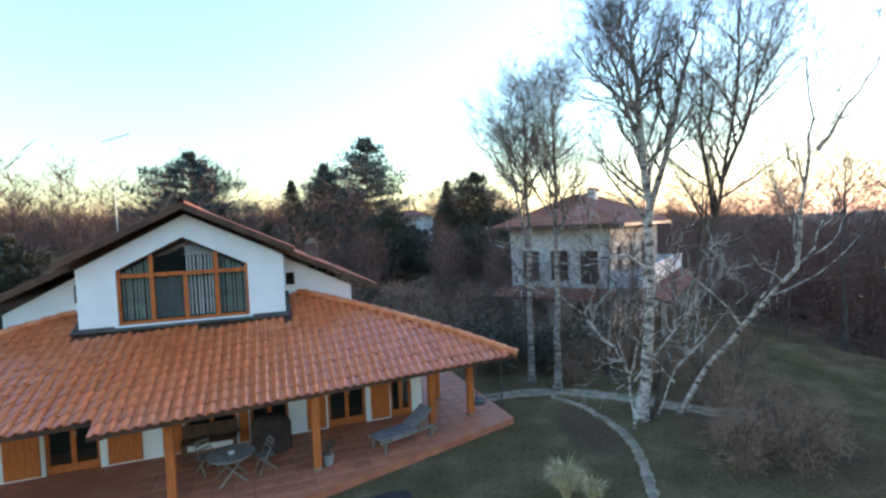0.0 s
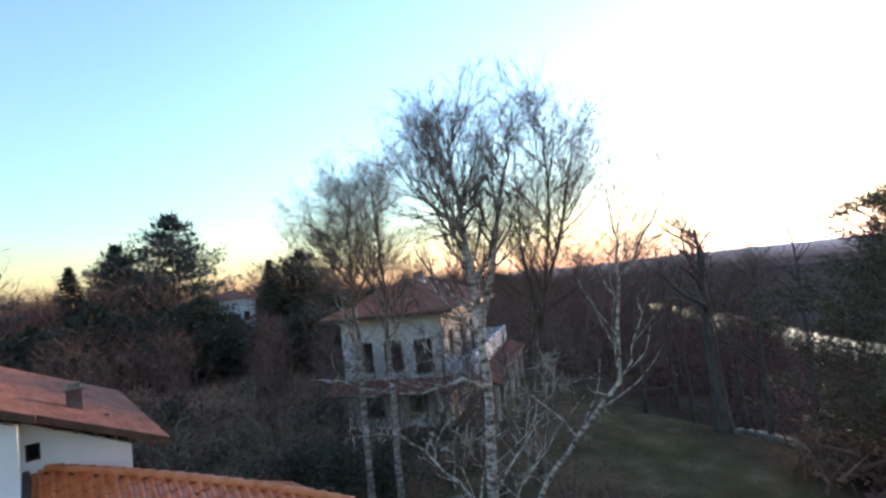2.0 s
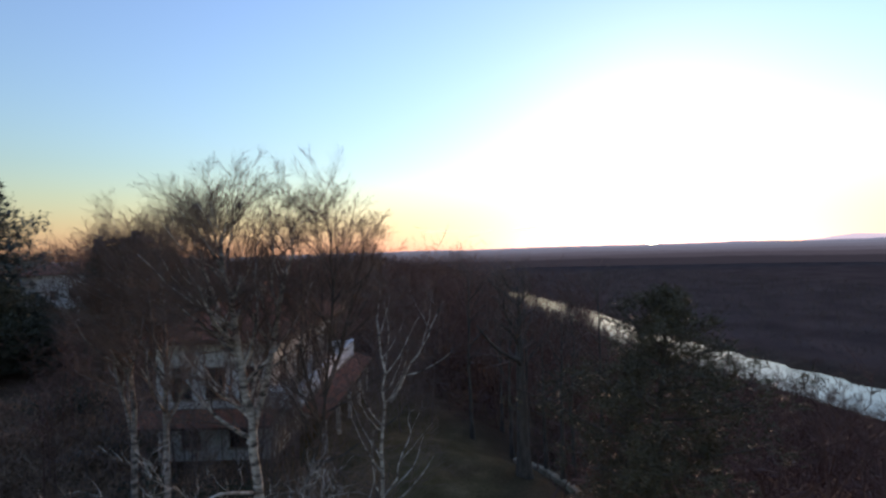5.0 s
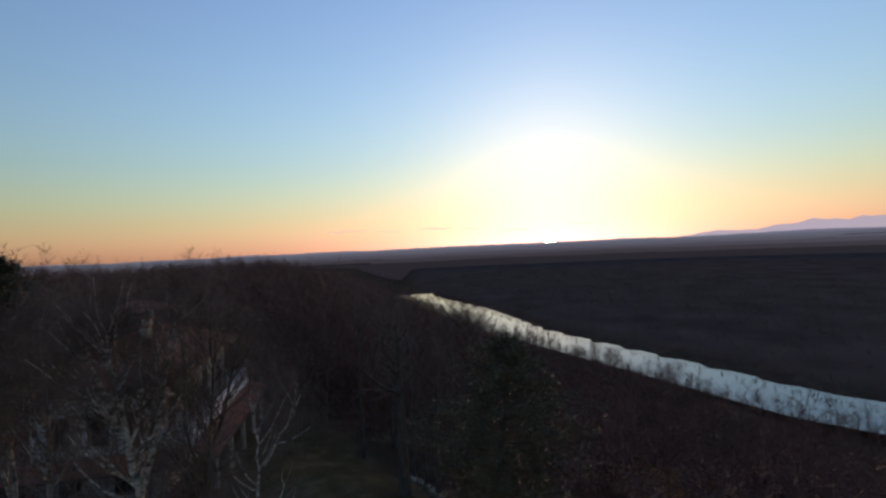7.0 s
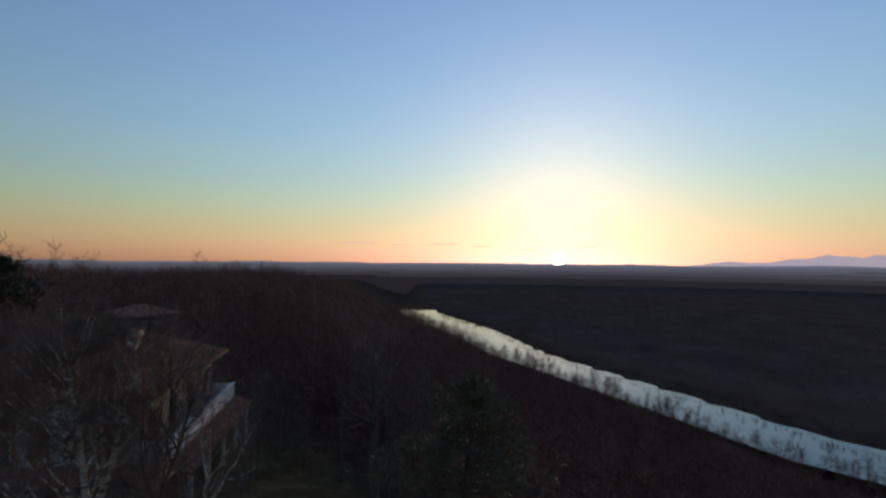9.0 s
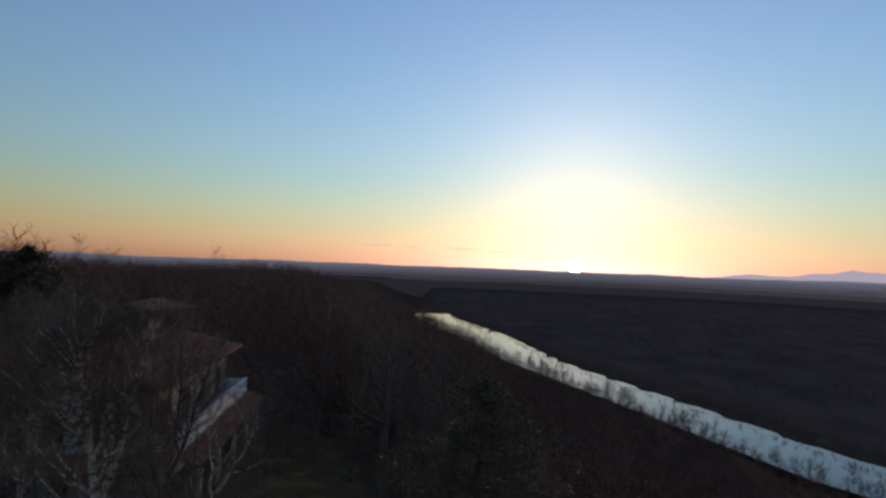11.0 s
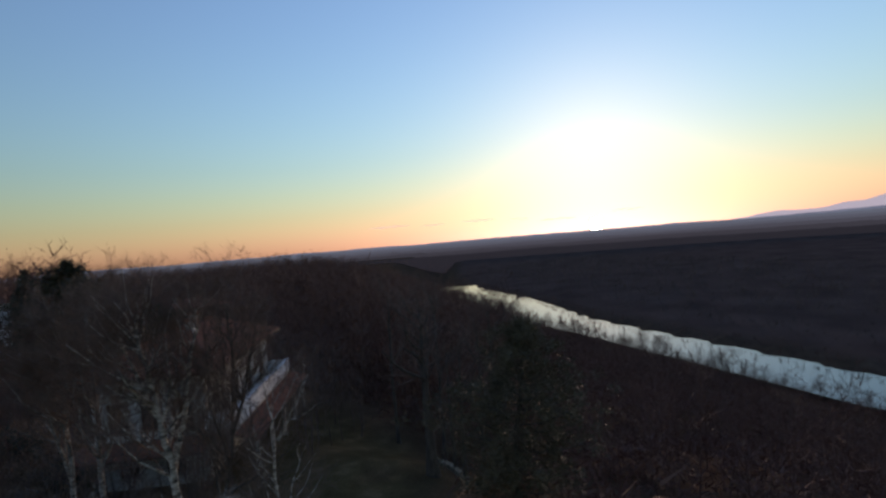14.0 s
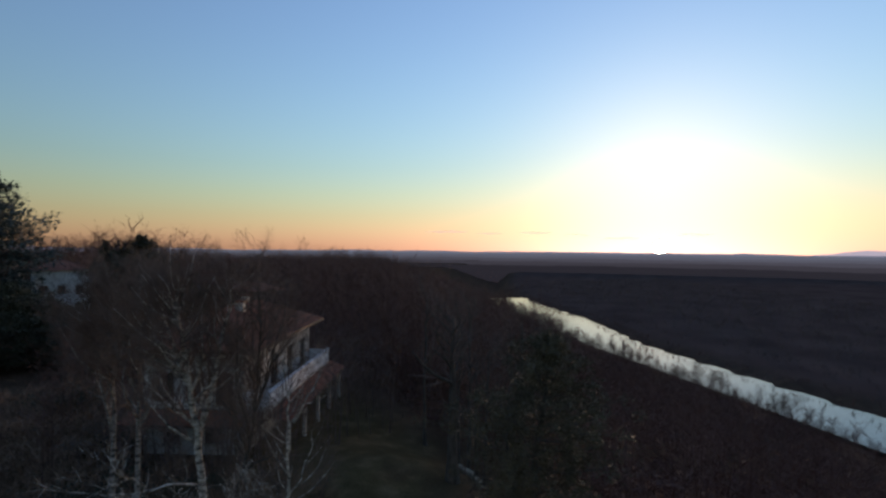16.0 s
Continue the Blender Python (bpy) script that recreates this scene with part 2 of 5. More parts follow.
def slab(corners, thick):
    """A flat or slightly twisted panel of four corners with thickness downwards."""
    vs = [Vector(c) for c in corners]
    vs += [v - Vector((0, 0, thick)) for v in vs]
    return vs, [(0, 1, 2, 3), (7, 6, 5, 4), (0, 4, 5, 1), (1, 5, 6, 2), (2, 6, 7, 3), (3, 7, 4, 0)]


def tube(verts, faces, pts, radii, sides):
    """Adds a tapered tube along the points."""
    base = len(verts)
    up = Vector((0.3, 0.2, 1)).normalized()
    for i, (p, r) in enumerate(zip(pts, radii)):
        d = (pts[min(i + 1, len(pts) - 1)] - pts[max(i - 1, 0)]).normalized()
        a = d.cross(up)
        if a.length < 0.05:
            a = d.cross(Vector((1, 0, 0)))
        a.normalize()
        b = d.cross(a)
        for k in range(sides):
            w = 2 * math.pi * k / sides
            verts.append(p + (a * math.cos(w) + b * math.sin(w)) * r)
    for i in range(len(pts) - 1):
        for k in range(sides):
            k2 = (k + 1) % sides
            faces.append((base + i * sides + k, base + i * sides + k2, base + (i + 1) * sides + k2, base + (i + 1) * sides + k))
    faces.append(tuple(base + (len(pts) - 1) * sides + k for k in range(sides)))


def cyl(x, y, z0, z1, r, sides=12, r2=None):
    v, f = [], []
    tube(v, f, [Vector((x, y, z0)), Vector((x, y, z1))], [r, r if r2 is None else r2], sides)
    f.append(tuple(reversed(range(sides))))
    return v, f


def smooth01(x):
    x = min(1.0, max(0.0, x))
    return x * x * (3 - 2 * x)


# ---- the land: a garden on a plateau, a wooded bluff, the river, the far plain ----
RIVER_Z = -30.0
RIVER = [(-400, 150), (-100, 148), (20, 152), (59, 167), (115, 187), (140, 196), (220, 240), (300, 274), (420, 350), (600, 500), (1200, 1080), (4000, 3800)]


def river_x(y):
    for (y0, x0), (y1, x1) in zip(RIVER, RIVER[1:]):
        if y <= y1:
            f = max(0.0, (y - y0) / (y1 - y0))
            return x0 + (x1 - x0) * f
    return RIVER[-1][1]


def bank(x, y):
    """Metres from the river's middle, below zero on the garden's side."""
    slope = (river_x(y + 5) - river_x(y - 5)) / 10
    return (x - river_x(y)) / math.sqrt(1 + slope * slope)


def narrow(y):
    """How much nearer the river's banks stand to its middle."""
    return 5.0 * (1 - smooth01((y - 110) / 120))


def height(x, y):
    d = bank(x, y)
    sh = narrow(y)
    if d > 0:
        far = max(0.0, d - 18)
        return -31.5 + 3.0 * smooth01((d + sh - 14) / 7) + 27 * smooth01(far / 4200) + 2.5 * noise.noise((x * 0.003, y * 0.003, 2)) * smooth01(far / 100)
    wide = 118 - 10 * smooth01((y - 70) / 120)
    s = smooth01((-d - 18) / wide)
    z = -31.5 + 2.0 * smooth01((-d + sh - 14) / 6) + 29.5 * s
    z += 1.2 * noise.noise((x * 0.02, y * 0.02, 0)) * smooth01((math.hypot(x - 5, y - 12) - 28) / 30)
    # beyond the bluff the plateau sinks to the plain
    z -= 20 * smooth01((math.hypot(x, y) - 420) / 420)
    # the bank that falls away past the garden wall
    z -= 2.6 * smooth01((x - 19.0) / 10) * smooth01((32 - y) / 12)
    # the ground sinks towards the neighbouring villa
    z -= 0.9 * smooth01((y - 20) / 8) * smooth01((x - 1) / 4) * (1 - smooth01((y - 50) / 20))
    # a low grass mound on the lawn
    z += 1.0 * math.exp(-((x - 17) ** 2 + (y - 25.5) ** 2) / 20.0) - 0.35 * math.exp(-((x - 17.4) ** 2 + (y - 21.6) ** 2) / 2.2)
    return z


def lawn_at(x, y):
    """How much of the ground is mown grass."""
    wob = 1.5 * noise.noise((x * 0.2, y * 0.2, 5))
    a = smooth01((19.5 + wob - x) / 2.5) * smooth01((x + 40) / 6) * smooth01((27 + 23 * smooth01((5 - x) / 3) + wob - y) / 5) * (1 - 0.75 * smooth01((y - 27) / 6)) * smooth01((y + 30) / 6)
    b = 0.85 * smooth01(1.5 - math.hypot((x - 17.5) / 6.5, (y - 31) / 14) + wob * 0.06)
    bare = 0.95 * smooth01(1.5 - 1.2 * math.hypot((x - 9.4) / 2.6, (y - 14.6) / 4.2) + wob * 0.25)
    bare = max(bare, 0.85 * smooth01(1.6 - 1.3 * math.hypot((x - 4.55) / 0.9, (y - 15.3) / 2.3) + wob * 0.2))
    bare = max(bare, 0.4 * smooth01(1.5 - math.hypot(x - 17.6, (y - 21.4) / 1.2)))
    return max(a, b) * (1 - bare)


verts, faces, lawns = [], [], []
RINGS, SPOKES = 150, 288
radii = [0.0] + [0.6 * (1.0605 ** k) for k in range(RINGS)]
verts.append((5.0, 12.0, height(5, 12)))
lawns.append(lawn_at(5, 12))
for k in range(1, len(radii)):
    for j in range(SPOKES):
        w = 2 * math.pi * j / SPOKES
        x, y = 5 + radii[k] * math.sin(w), 12 + radii[k] * math.cos(w)
        verts.append((x, y, height(x, y)))
        lawns.append(lawn_at(x, y))
for j in range(SPOKES):
    faces.append((0, 1 + (j + 1) % SPOKES, 1 + j))
for k in range(len(radii) - 2):
    for j in range(SPOKES):
        a, b = 1 + k * SPOKES, 1 + (k + 1) * SPOKES
        j2 = (j + 1) % SPOKES
        faces.append((a + j, a + j2, b + j2, b + j))
me = mesh_of("ground", verts, faces, GROUND, True)
at = me.attributes.new("lawn", "FLOAT", "POINT")
at.data.foreach_set("value", lawns)
at = me.attributes.new("far_side", "FLOAT", "POINT")
at.data.foreach_set("value", [smooth01((bank(v[0], v[1]) - 10) / 20) for v in verts])
tagged(new("ground", me), "mown lawn giving way to brown wooded slopes and plain", "ground", kind="structure")

wv, wf = [], []
ys = list(range(-300, 345, 20))
for y in ys:
    x = river_x(y)
    s = (river_x(y + 5) - river_x(y - 5)) / 10
    n = Vector((1, -s)).normalized()
    half = 17.5 - narrow(y)
    wv += [(x - n.x * half, y - n.y * half, RIVER_Z), (x + n.x * half, y + n.y * half, RIVER_Z)]
for i in range(len(ys) - 1):
    wf.append((2 * i, 2 * i + 1, 2 * i + 3, 2 * i + 2))
tagged(new("water", mesh_of("water", wv, wf, WATER, True)), "calm pale river winding below the wooded bluff", "river", kind="structure")


# ---- trees ----
def limb(rng, store, p, d, length, r, depth, opt):
    """Grows one branch and its children. store: lists of (points, radii, depth)."""
    n = max(2, int(opt["segs"][min(depth, len(opt["segs"]) - 1)]))
    pts, rad = [p.copy()], [r]
    step = length / n
    tip = r * opt["taper"]
    for i in range(n):
        j = Vector((rng.gauss(0, 1), rng.gauss(0, 1), rng.gauss(0, 0.6)))
        lift = opt["lift"][min(depth, len(opt["lift"]) - 1)]
        d = (d + j * opt["wobble"][min(depth, len(opt["wobble"]) - 1)] + Vector((0, 0, lift))).normalized()
        pts.append(pts[-1] + d * step)
        rad.append(r + (tip - r) * (i + 1) / n)
    store.append((pts, rad, depth))
    spawn(rng, store, pts, rad, length, depth, opt)


def spawn(rng, store, pts, rad, length, depth, opt):
    if depth >= opt["depth"]:
        return
    kids = opt["kids"][depth]
    first = opt["first"][depth]
    n = len(pts) - 1
    for i in range(kids):
        f = first + (1 - first) * (i + rng.random()) / kids
        s = min(n - 1, int(f * n))
        q = pts[s].lerp(pts[s + 1], f * n - s)
        ax = (pts[s + 1] - pts[s]).normalized()
        side = ax.cross(Vector((rng.gauss(0, 1), rng.gauss(0, 1), rng.gauss(0, 1))))
        if side.length < 1e-3:
            continue
        side.normalize()
        ang = radians(rng.uniform(*opt["angle"][depth]))
        d = ax * math.cos(ang) + side * math.sin(ang)
        r0 = rad[s] * rng.uniform(0.45, 0.65)
        if depth + 1 == opt["depth"]:
            r0 = max(opt["twig"] * rng.uniform(0.8, 1.3), 0.003)
        ln = length * opt["ratio"][depth] * (1.2 - 0.8 * f if depth == 0 else 1.15 - 0.6 * f) * rng.uniform(0.7, 1.25)
        limb(rng, store, q, d, ln, max(r0, opt["twig"]), depth + 1, opt)


BIRCH_FORM = dict(depth=4, kids=[32, 8, 6, 5], first=[0.46, 0.15, 0.15, 0.1], angle=[(30, 64), (24, 54), (20, 48), (15, 45)],
                  ratio=[0.295, 0.62, 0.64, 0.72], segs=[10, 6, 4, 3, 2], wobble=[0.05, 0.12, 0.13, 0.13, 0.1], lift=[0.02, 0.11, 0.08, 0.04, -0.01], taper=0.25, twig=0.0032)


def bare_tree(name, seed, spine, r0, form, bark, twigs, label, group="", extra=(), pale=True):
    """A leafless tree. spine: points of the trunk in the world, from the ground up; extra: further stems as lists of points with a radius."""
    rng = random.Random(seed)
    root = Vector(spine[0])
    t = thing(name, *root, label=label, category="tree", group=group)
    stems = [(spine, r0)] + list(extra)
    tv, tf, cv, cf = [], [], [], []
    for pts, r in stems:
        pts = [Vector(q) - root for q in pts]
        fine = []
        for a, b in zip(pts, pts[1:]):
            for k in range(3):
                q = a.lerp(b, k / 3)
                if fine:
                    q = q + Vector((rng.gauss(0, 0.03), rng.gauss(0, 0.03), 0))
                fine.append(q)
        fine.append(pts[-1])
        n = len(fine) - 1
        rad = [max(r * (1 - 0.85 * (i / n) ** 0.8), form["twig"] * 1.5) for i in range(n + 1)]
        if pts[0].length < 1.0:
            rad[0] *= 1.35
        tube(tv, tf, fine, rad, 9)
        store = []
        length = sum((b - a).length for a, b in zip(fine, fine[1:]))
        own = form
        if r != r0:
            own = dict(form, kids=[max(4, int(form["kids"][0] * min(1, length / 13))), *form["kids"][1:]], first=[0.15, *form["first"][1:]])
            length = max(length, 7.0)
        spawn(rng, store, fine, rad, length, 0, own)
        for q, rr, dep in store:
            if dep == 1:
                tube(tv, tf, q, rr, 6)
            elif dep == 2 and pale and twigs is TWIG_PALE:
                tube(tv, tf, q, rr, 4)
            else:
                tube(cv, cf, q, rr, 4 if dep == 2 else 3)
    part("trunk", (tv, tf), bark, t, smooth=True)
    part("crown", (cv, cf), twigs, t, "fine bare twigs")
    return t


def conifer(name, x, y, z, h, w, seed, material, label, form="fir", group=""):
    """An evergreen: a trunk, boughs in tiers, and sprays of needles along each of them."""
    rng = random.Random(seed)
    t = thing(name, x, y, z, label=label, category="tree", group=group)
    part("trunk", cyl(0, 0, -0.5, h * 0.96, 0.018 * h, 9, 0.03), BARK, t)
    v, f, bv, bf = [], [], [], []
    tiers = {"fir": 26, "cedar": 15}[form]
    boughs = {"fir": 12, "cedar": 13}[form]
    low = {"fir": 0.10, "cedar": 0.14}[form]
    for i in range(tiers):
        a = i / (tiers - 1)
        zz = h * (low + (0.97 - low) * a)
        if form == "fir":
            reach = w * (1 - a) ** 0.8 + 0.25
        else:
            reach = w * (1 - a ** 3.2) * (0.75 + 0.25 * min(1, a * 4)) + 0.12 * w
        for k in range(boughs):
            w0 = rng.uniform(0, 2 * math.pi)
            rr = reach * (rng.uniform(0.6, 1.15) if form == "fir" else rng.uniform(0.4, 1.2))
            rise = -0.28 if form == "fir" else rng.uniform(0.02, 0.30)
            if form != "fir":
                tube(bv, bf, [Vector((0, 0, zz)), Vector((math.sin(w0) * rr * 0.9, math.cos(w0) * rr * 0.9, zz + rise * rr * 0.9))], [0.006 * h, 0.02], 4)
            grain = 0.03 * h + 0.1
            steps = max(3, int(rr / grain))
            spread = 0.22
            for s in range(1, steps + 1):
                q = s / steps
                if form != "fir" and q < 0.25:
                    continue
                for _ in range(int({"fir": 9, "cedar": 19}[form] * (0.5 + q))):
                    ww = w0 + rng.gauss(0, spread)
                    px, py = math.sin(ww) * rr * q, math.cos(ww) * rr * q
                    pz = zz + rise * rr * q + rng.gauss(0, {"fir": 0.12, "cedar": 0.08 + 0.014 * h}[form])
                    sz = rng.uniform(0.35, 0.8) * (0.035 * h + 0.15) * {"fir": 1.0, "cedar": 0.92}[form]
                    up = 0.0 if form == "fir" else 0.35
                    u1 = Vector((rng.gauss(0, 1) + math.sin(w0) * 0.8, rng.gauss(0, 1) + math.cos(w0) * 0.8, rng.gauss(up, 0.5))).normalized() * sz
                    u2 = Vector((rng.gauss(0, 1), rng.gauss(0, 1), rng.gauss(0, 0.4))).normalized() * sz * 0.5
                    b = len(v)
                    c0 = Vector((px, py, pz))
                    v += [c0 - u1 * 0.5, c0 + u2 * 0.5, c0 + u1, c0 - u2 * 0.4]
                    f += [(b, b + 1, b + 2), (b, b + 2, b + 3)]
    if bv:
        part("branchwork", (bv, bf), BARK, t)
    part("crown", (v, f), material, t)
    return t


def pine(name, x, y, z, h, w, seed, material, label):
    """A bushy pine: a trunk, rising boughs that fork, and round tufts of fine needles along and at the end of them."""
    rng = random.Random(seed)
    t = thing(name, x, y, z, label=label, category="tree")
    tv, tf = [], []
    lean = Vector((0.10, -0.04, 1.0))
    tube(tv, tf, [lean * (h * k / 6) + Vector((0.08 * math.sin(k * 1.7), 0.08 * math.cos(k * 2.1), -0.4 if k == 0 else 0)) for k in range(7)], [0.024 * h * (1 - 0.145 * k) for k in range(7)], 9)
    part("trunk", (tv, tf), BARK, t, smooth=True)
    bv, bf, v, f = [], [], [], []

    def needles(c, r, d):
        for _ in range(46):
            u = (Vector((rng.gauss(0, 1), rng.gauss(0, 1), rng.gauss(0, 0.8))) + d * 0.7).normalized()
            p = c + Vector((rng.gauss(0, 0.45), rng.gauss(0, 0.45), rng.gauss(0, 0.32))) * r
            q = p + u * rng.uniform(0.16, 0.34)
            side = u.cross(Vector((rng.gauss(0, 1), rng.gauss(0, 1), rng.gauss(0, 1)))).normalized() * 0.022
            k = len(v)
            v.extend((p - side, p + side, q))
            f.append((k, k + 1, k + 2))

    for i in range(56):
        a = (i + rng.random()) / 56
        foot = lean * (h * (0.16 + 0.82 * a))
        turn = i * 2.4 + rng.gauss(0, 0.3)
        reach = w * min(1.0, 1.25 * (1 - a) ** 0.7 + 0.06) * (0.7 + 0.3 * min(1, a * 4)) * rng.uniform(0.55, 1.15)
        d = Vector((math.sin(turn), math.cos(turn), rng.uniform(0.05, 0.35) + 0.9 * a ** 3)).normalized()
        tip = foot + d * reach + Vector((0, 0, 0.12 * reach))
        mid = foot.lerp(tip, 0.5) - Vector((0, 0, 0.06 * reach))
        tube(bv, bf, [foot, mid, tip], [0.045, 0.03, 0.012], 5)
        for k in range(int(3 + reach * 3.2)):
            q = rng.uniform(0.3, 1.05)
            c = mid.lerp(tip, (q - 0.5) * 2) if q > 0.5 else foot.lerp(mid, q * 2)
            off = Vector((rng.gauss(0, 0.3), rng.gauss(0, 0.3), abs(rng.gauss(0.05, 0.16)))) * (0.5 + 0.35 * reach)
            tube(bv, bf, [c, c + off], [0.014, 0.006], 3)
            needles(c + off, 0.42, d)
    part("branchwork", (bv, bf), BARK, t)
    part("crown", (v, f), material, t, "fine dark needle tufts")
    return t


def tuft(rng, h, w, n, thick, stem=3.0):
    """A small bare tree for the woods: a stem and a spray of branches, as arrays of triangles."""
    tri = []

    def sliver(a, b, r):
        d = (b - a).normalized()
        s = d.cross(Vector((rng.gauss(0, 1), rng.gauss(0, 1), rng.gauss(0, 1)))).normalized() * r
        tri.append((a - s, a + s, b))

    top = Vector((rng.gauss(0, 0.06) * h, rng.gauss(0, 0.06) * h, h))
    sliver(Vector((0, 0, -1)), top, thick * stem)
    sliver(Vector((0, 0, -1)), top * 0.8, thick * stem)
    for i in range(n):
        f = rng.uniform(0.25, 0.95)
        a = top * f
        w0 = rng.uniform(0, 2 * math.pi)
        reach = w * rng.uniform(0.4, 1.0) * (1.15 - 0.6 * f)
        b = a + Vector((math.sin(w0) * reach, math.cos(w0) * reach, reach * rng.uniform(0.5, 1.3)))
        sliver(a, b, thick)
        for _ in range(4):
            c = a.lerp(b, rng.uniform(0.3, 1.0))
            e = c + Vector((rng.gauss(0, 0.3), rng.gauss(0, 0.3), rng.uniform(0.0, 0.55))) * reach
            sliver(c, e, thick * 0.6)
    return np.array([[tuple(q) for q in t3] for t3 in tri], dtype=np.float32)


def scatter(name, places, kinds, material, label):
    """All the trees of a wood in one mesh. places: x, y, z, scale, turn."""
    rng = random.Random(7)
    chunks = []
    for x, y, z, s, w in places:
        k = kinds[rng.randrange(len(kinds))]
        c, sn = math.cos(w), math.sin(w)
        m = np.array([[c, -sn, 0], [sn, c, 0], [0, 0, 1]], dtype=np.float32) * s
        chunks.append((k.reshape(-1, 3) @ m.T) + np.array([x, y, z], dtype=np.float32))
    co = np.concatenate(chunks)
    n = len(co)
    me = bpy.data.meshes.new(name)
    me.vertices.add(n)
    me.vertices.foreach_set("co", co.ravel())
    me.loops.add(n)
    me.loops.foreach_set("vertex_index", np.arange(n, dtype=np.int32))
    me.polygons.add(n // 3)
    me.polygons.foreach_set("loop_start", np.arange(0, n, 3, dtype=np.int32))
    me.update()
    me.validate()
    me.materials.append(material)
    return tagged(new(name, me), label, "woodland", kind="stuff")




def shrub(name, x, y, r, h, seed, material, label, leaves=900, size=0.14, group="", squash=1.0, thin=0.5):
    """A bush: stems from the ground and a rounded, uneven mass of small sprays."""
    rng = random.Random(seed)
    t = thing(name, x, y, height(x, y), label=label, category="shrub", group=group)
    sv, sf = [], []
    for i in range(14):
        w = rng.uniform(0, 6.28)
        q = Vector((math.sin(w) * r * rng.uniform(0.2, 0.8), math.cos(w) * r * rng.uniform(0.2, 0.8) * squash, h * rng.uniform(0.5, 0.95)))
        tube(sv, sf, [Vector((q.x * 0.15, q.y * 0.15, -0.1)), q * 0.5 + Vector((rng.gauss(0, 0.05), rng.gauss(0, 0.05), 0)), q], [0.025, 0.018, 0.006], 5)
    part("woody_base", (sv, sf), BARK, t)
    v, f = [], []
    lumps = [(Vector((rng.gauss(0, 0.38) * r, rng.gauss(0, 0.38) * r * squash, h * rng.uniform(0.2, 0.75))), rng.uniform(0.3, 0.55)) for _ in range(9)]
    for i in range(leaves):
        lc, lr = lumps[rng.randrange(len(lumps))]
        d = Vector((rng.gauss(0, 1), rng.gauss(0, 1), rng.gauss(0, 1))).normalized() * rng.uniform(0.5, 1.05)
        p = lc + Vector((d.x * lr * r, d.y * lr * r * squash, d.z * lr * h * 0.8))
        if p.z < 0.03:
            p.z = 0.03 + rng.random() * 0.2
        a = Vector((rng.gauss(0, 1), rng.gauss(0, 1), rng.gauss(0, 1))).normalized() * size * rng.uniform(0.6, 1.4)
        b = Vector((rng.gauss(0, 1), rng.gauss(0, 1), rng.gauss(0, 1))).normalized() * size * thin
        k = len(v)
        v += [p, p + a * 0.6 + b, p + a * 1.4]
        f.append((k, k + 1, k + 2))
    part("foliage", (v, f), material, t)
    return t


# ---- trees of the garden ----
# the big birch by the path, with its second stem and long low limbs
bare_tree("birch_tree", 11, [(6.4, 15.75, -0.1), (6.5, 15.4, 2.0), (6.35, 14.7, 4.5), (6.05, 14.1, 7.0), (5.7, 13.6, 9.4), (5.45, 13.3, 10.85), (5.35, 13.15, 11.85)], 0.21, BIRCH_FORM, BIRCH, TWIG,
          "tall bare birch with white peeling bark by the garden path", "birches",
          extra=[([(6.1, 14.3, 6.4), (6.5, 13.8, 8.4), (6.75, 13.2, 10.4), (6.85, 12.9, 11.3), (6.9, 12.7, 12.0)], 0.11),
                 ([(5.85, 13.8, 8.4), (5.3, 13.8, 10.2), (5.0, 13.7, 11.2), (4.9, 13.6, 11.8)], 0.07)])
LOW_FORM = dict(BIRCH_FORM, depth=3, taper=0.16, kids=[6, 4, 3], first=[0.3, 0.25, 0.2], ratio=[0.44, 0.55, 0.5], wobble=[0.1, 0.25, 0.25, 0.25], lift=[0.0, 0.03, 0.02, 0.0], twig=0.006)
bare_tree("low_birch", 31, [(5.9, 15.0, -0.05), (5.6, 14.6, 1.8), (4.9, 13.9, 2.9), (4.1, 13.3, 3.5)], 0.042, LOW_FORM, BIRCH, TWIG_PALE, "crooked young birch with pale twisting limbs", "young birches",
          extra=[([(5.6, 14.6, 1.8), (5.6, 13.6, 3.2), (5.3, 12.4, 4.3), (4.8, 11.5, 4.9)], 0.04), ([(5.7, 14.7, 1.5), (6.4, 13.5, 3.3), (6.8, 12.5, 4.6), (6.8, 11.8, 5.8)], 0.04),
                 ([(4.9, 13.9, 2.9), (3.9, 13.9, 4.0), (3.2, 13.7, 4.6)], 0.04), ([(6.2, 14.4, 5.0), (5.2, 13.6, 5.6), (4.2, 13.4, 5.5), (3.4, 13.2, 5.9)], 0.05)])
bare_tree("low_birch", 32, [(6.9, 15.8, -0.05), (7.2, 14.8, 2.0), (7.4, 13.7, 3.4), (7.1, 12.6, 4.6)], 0.036, LOW_FORM, BIRCH, TWIG_PALE, "crooked young birch with pale twisting limbs", "young birches",
          extra=[([(7.2, 14.8, 2.0), (8.1, 14.0, 3.6), (8.6, 13.2, 4.6)], 0.032), ([(7.2, 15.1, 1.4), (6.2, 14.6, 2.6), (5.4, 14.1, 3.2)], 0.034)])
LEAN_FORM = dict(BIRCH_FORM, kids=[16, 7, 5, 4], first=[0.3, 0.2, 0.2, 0.15], ratio=[0.22, 0.6, 0.58, 0.55])
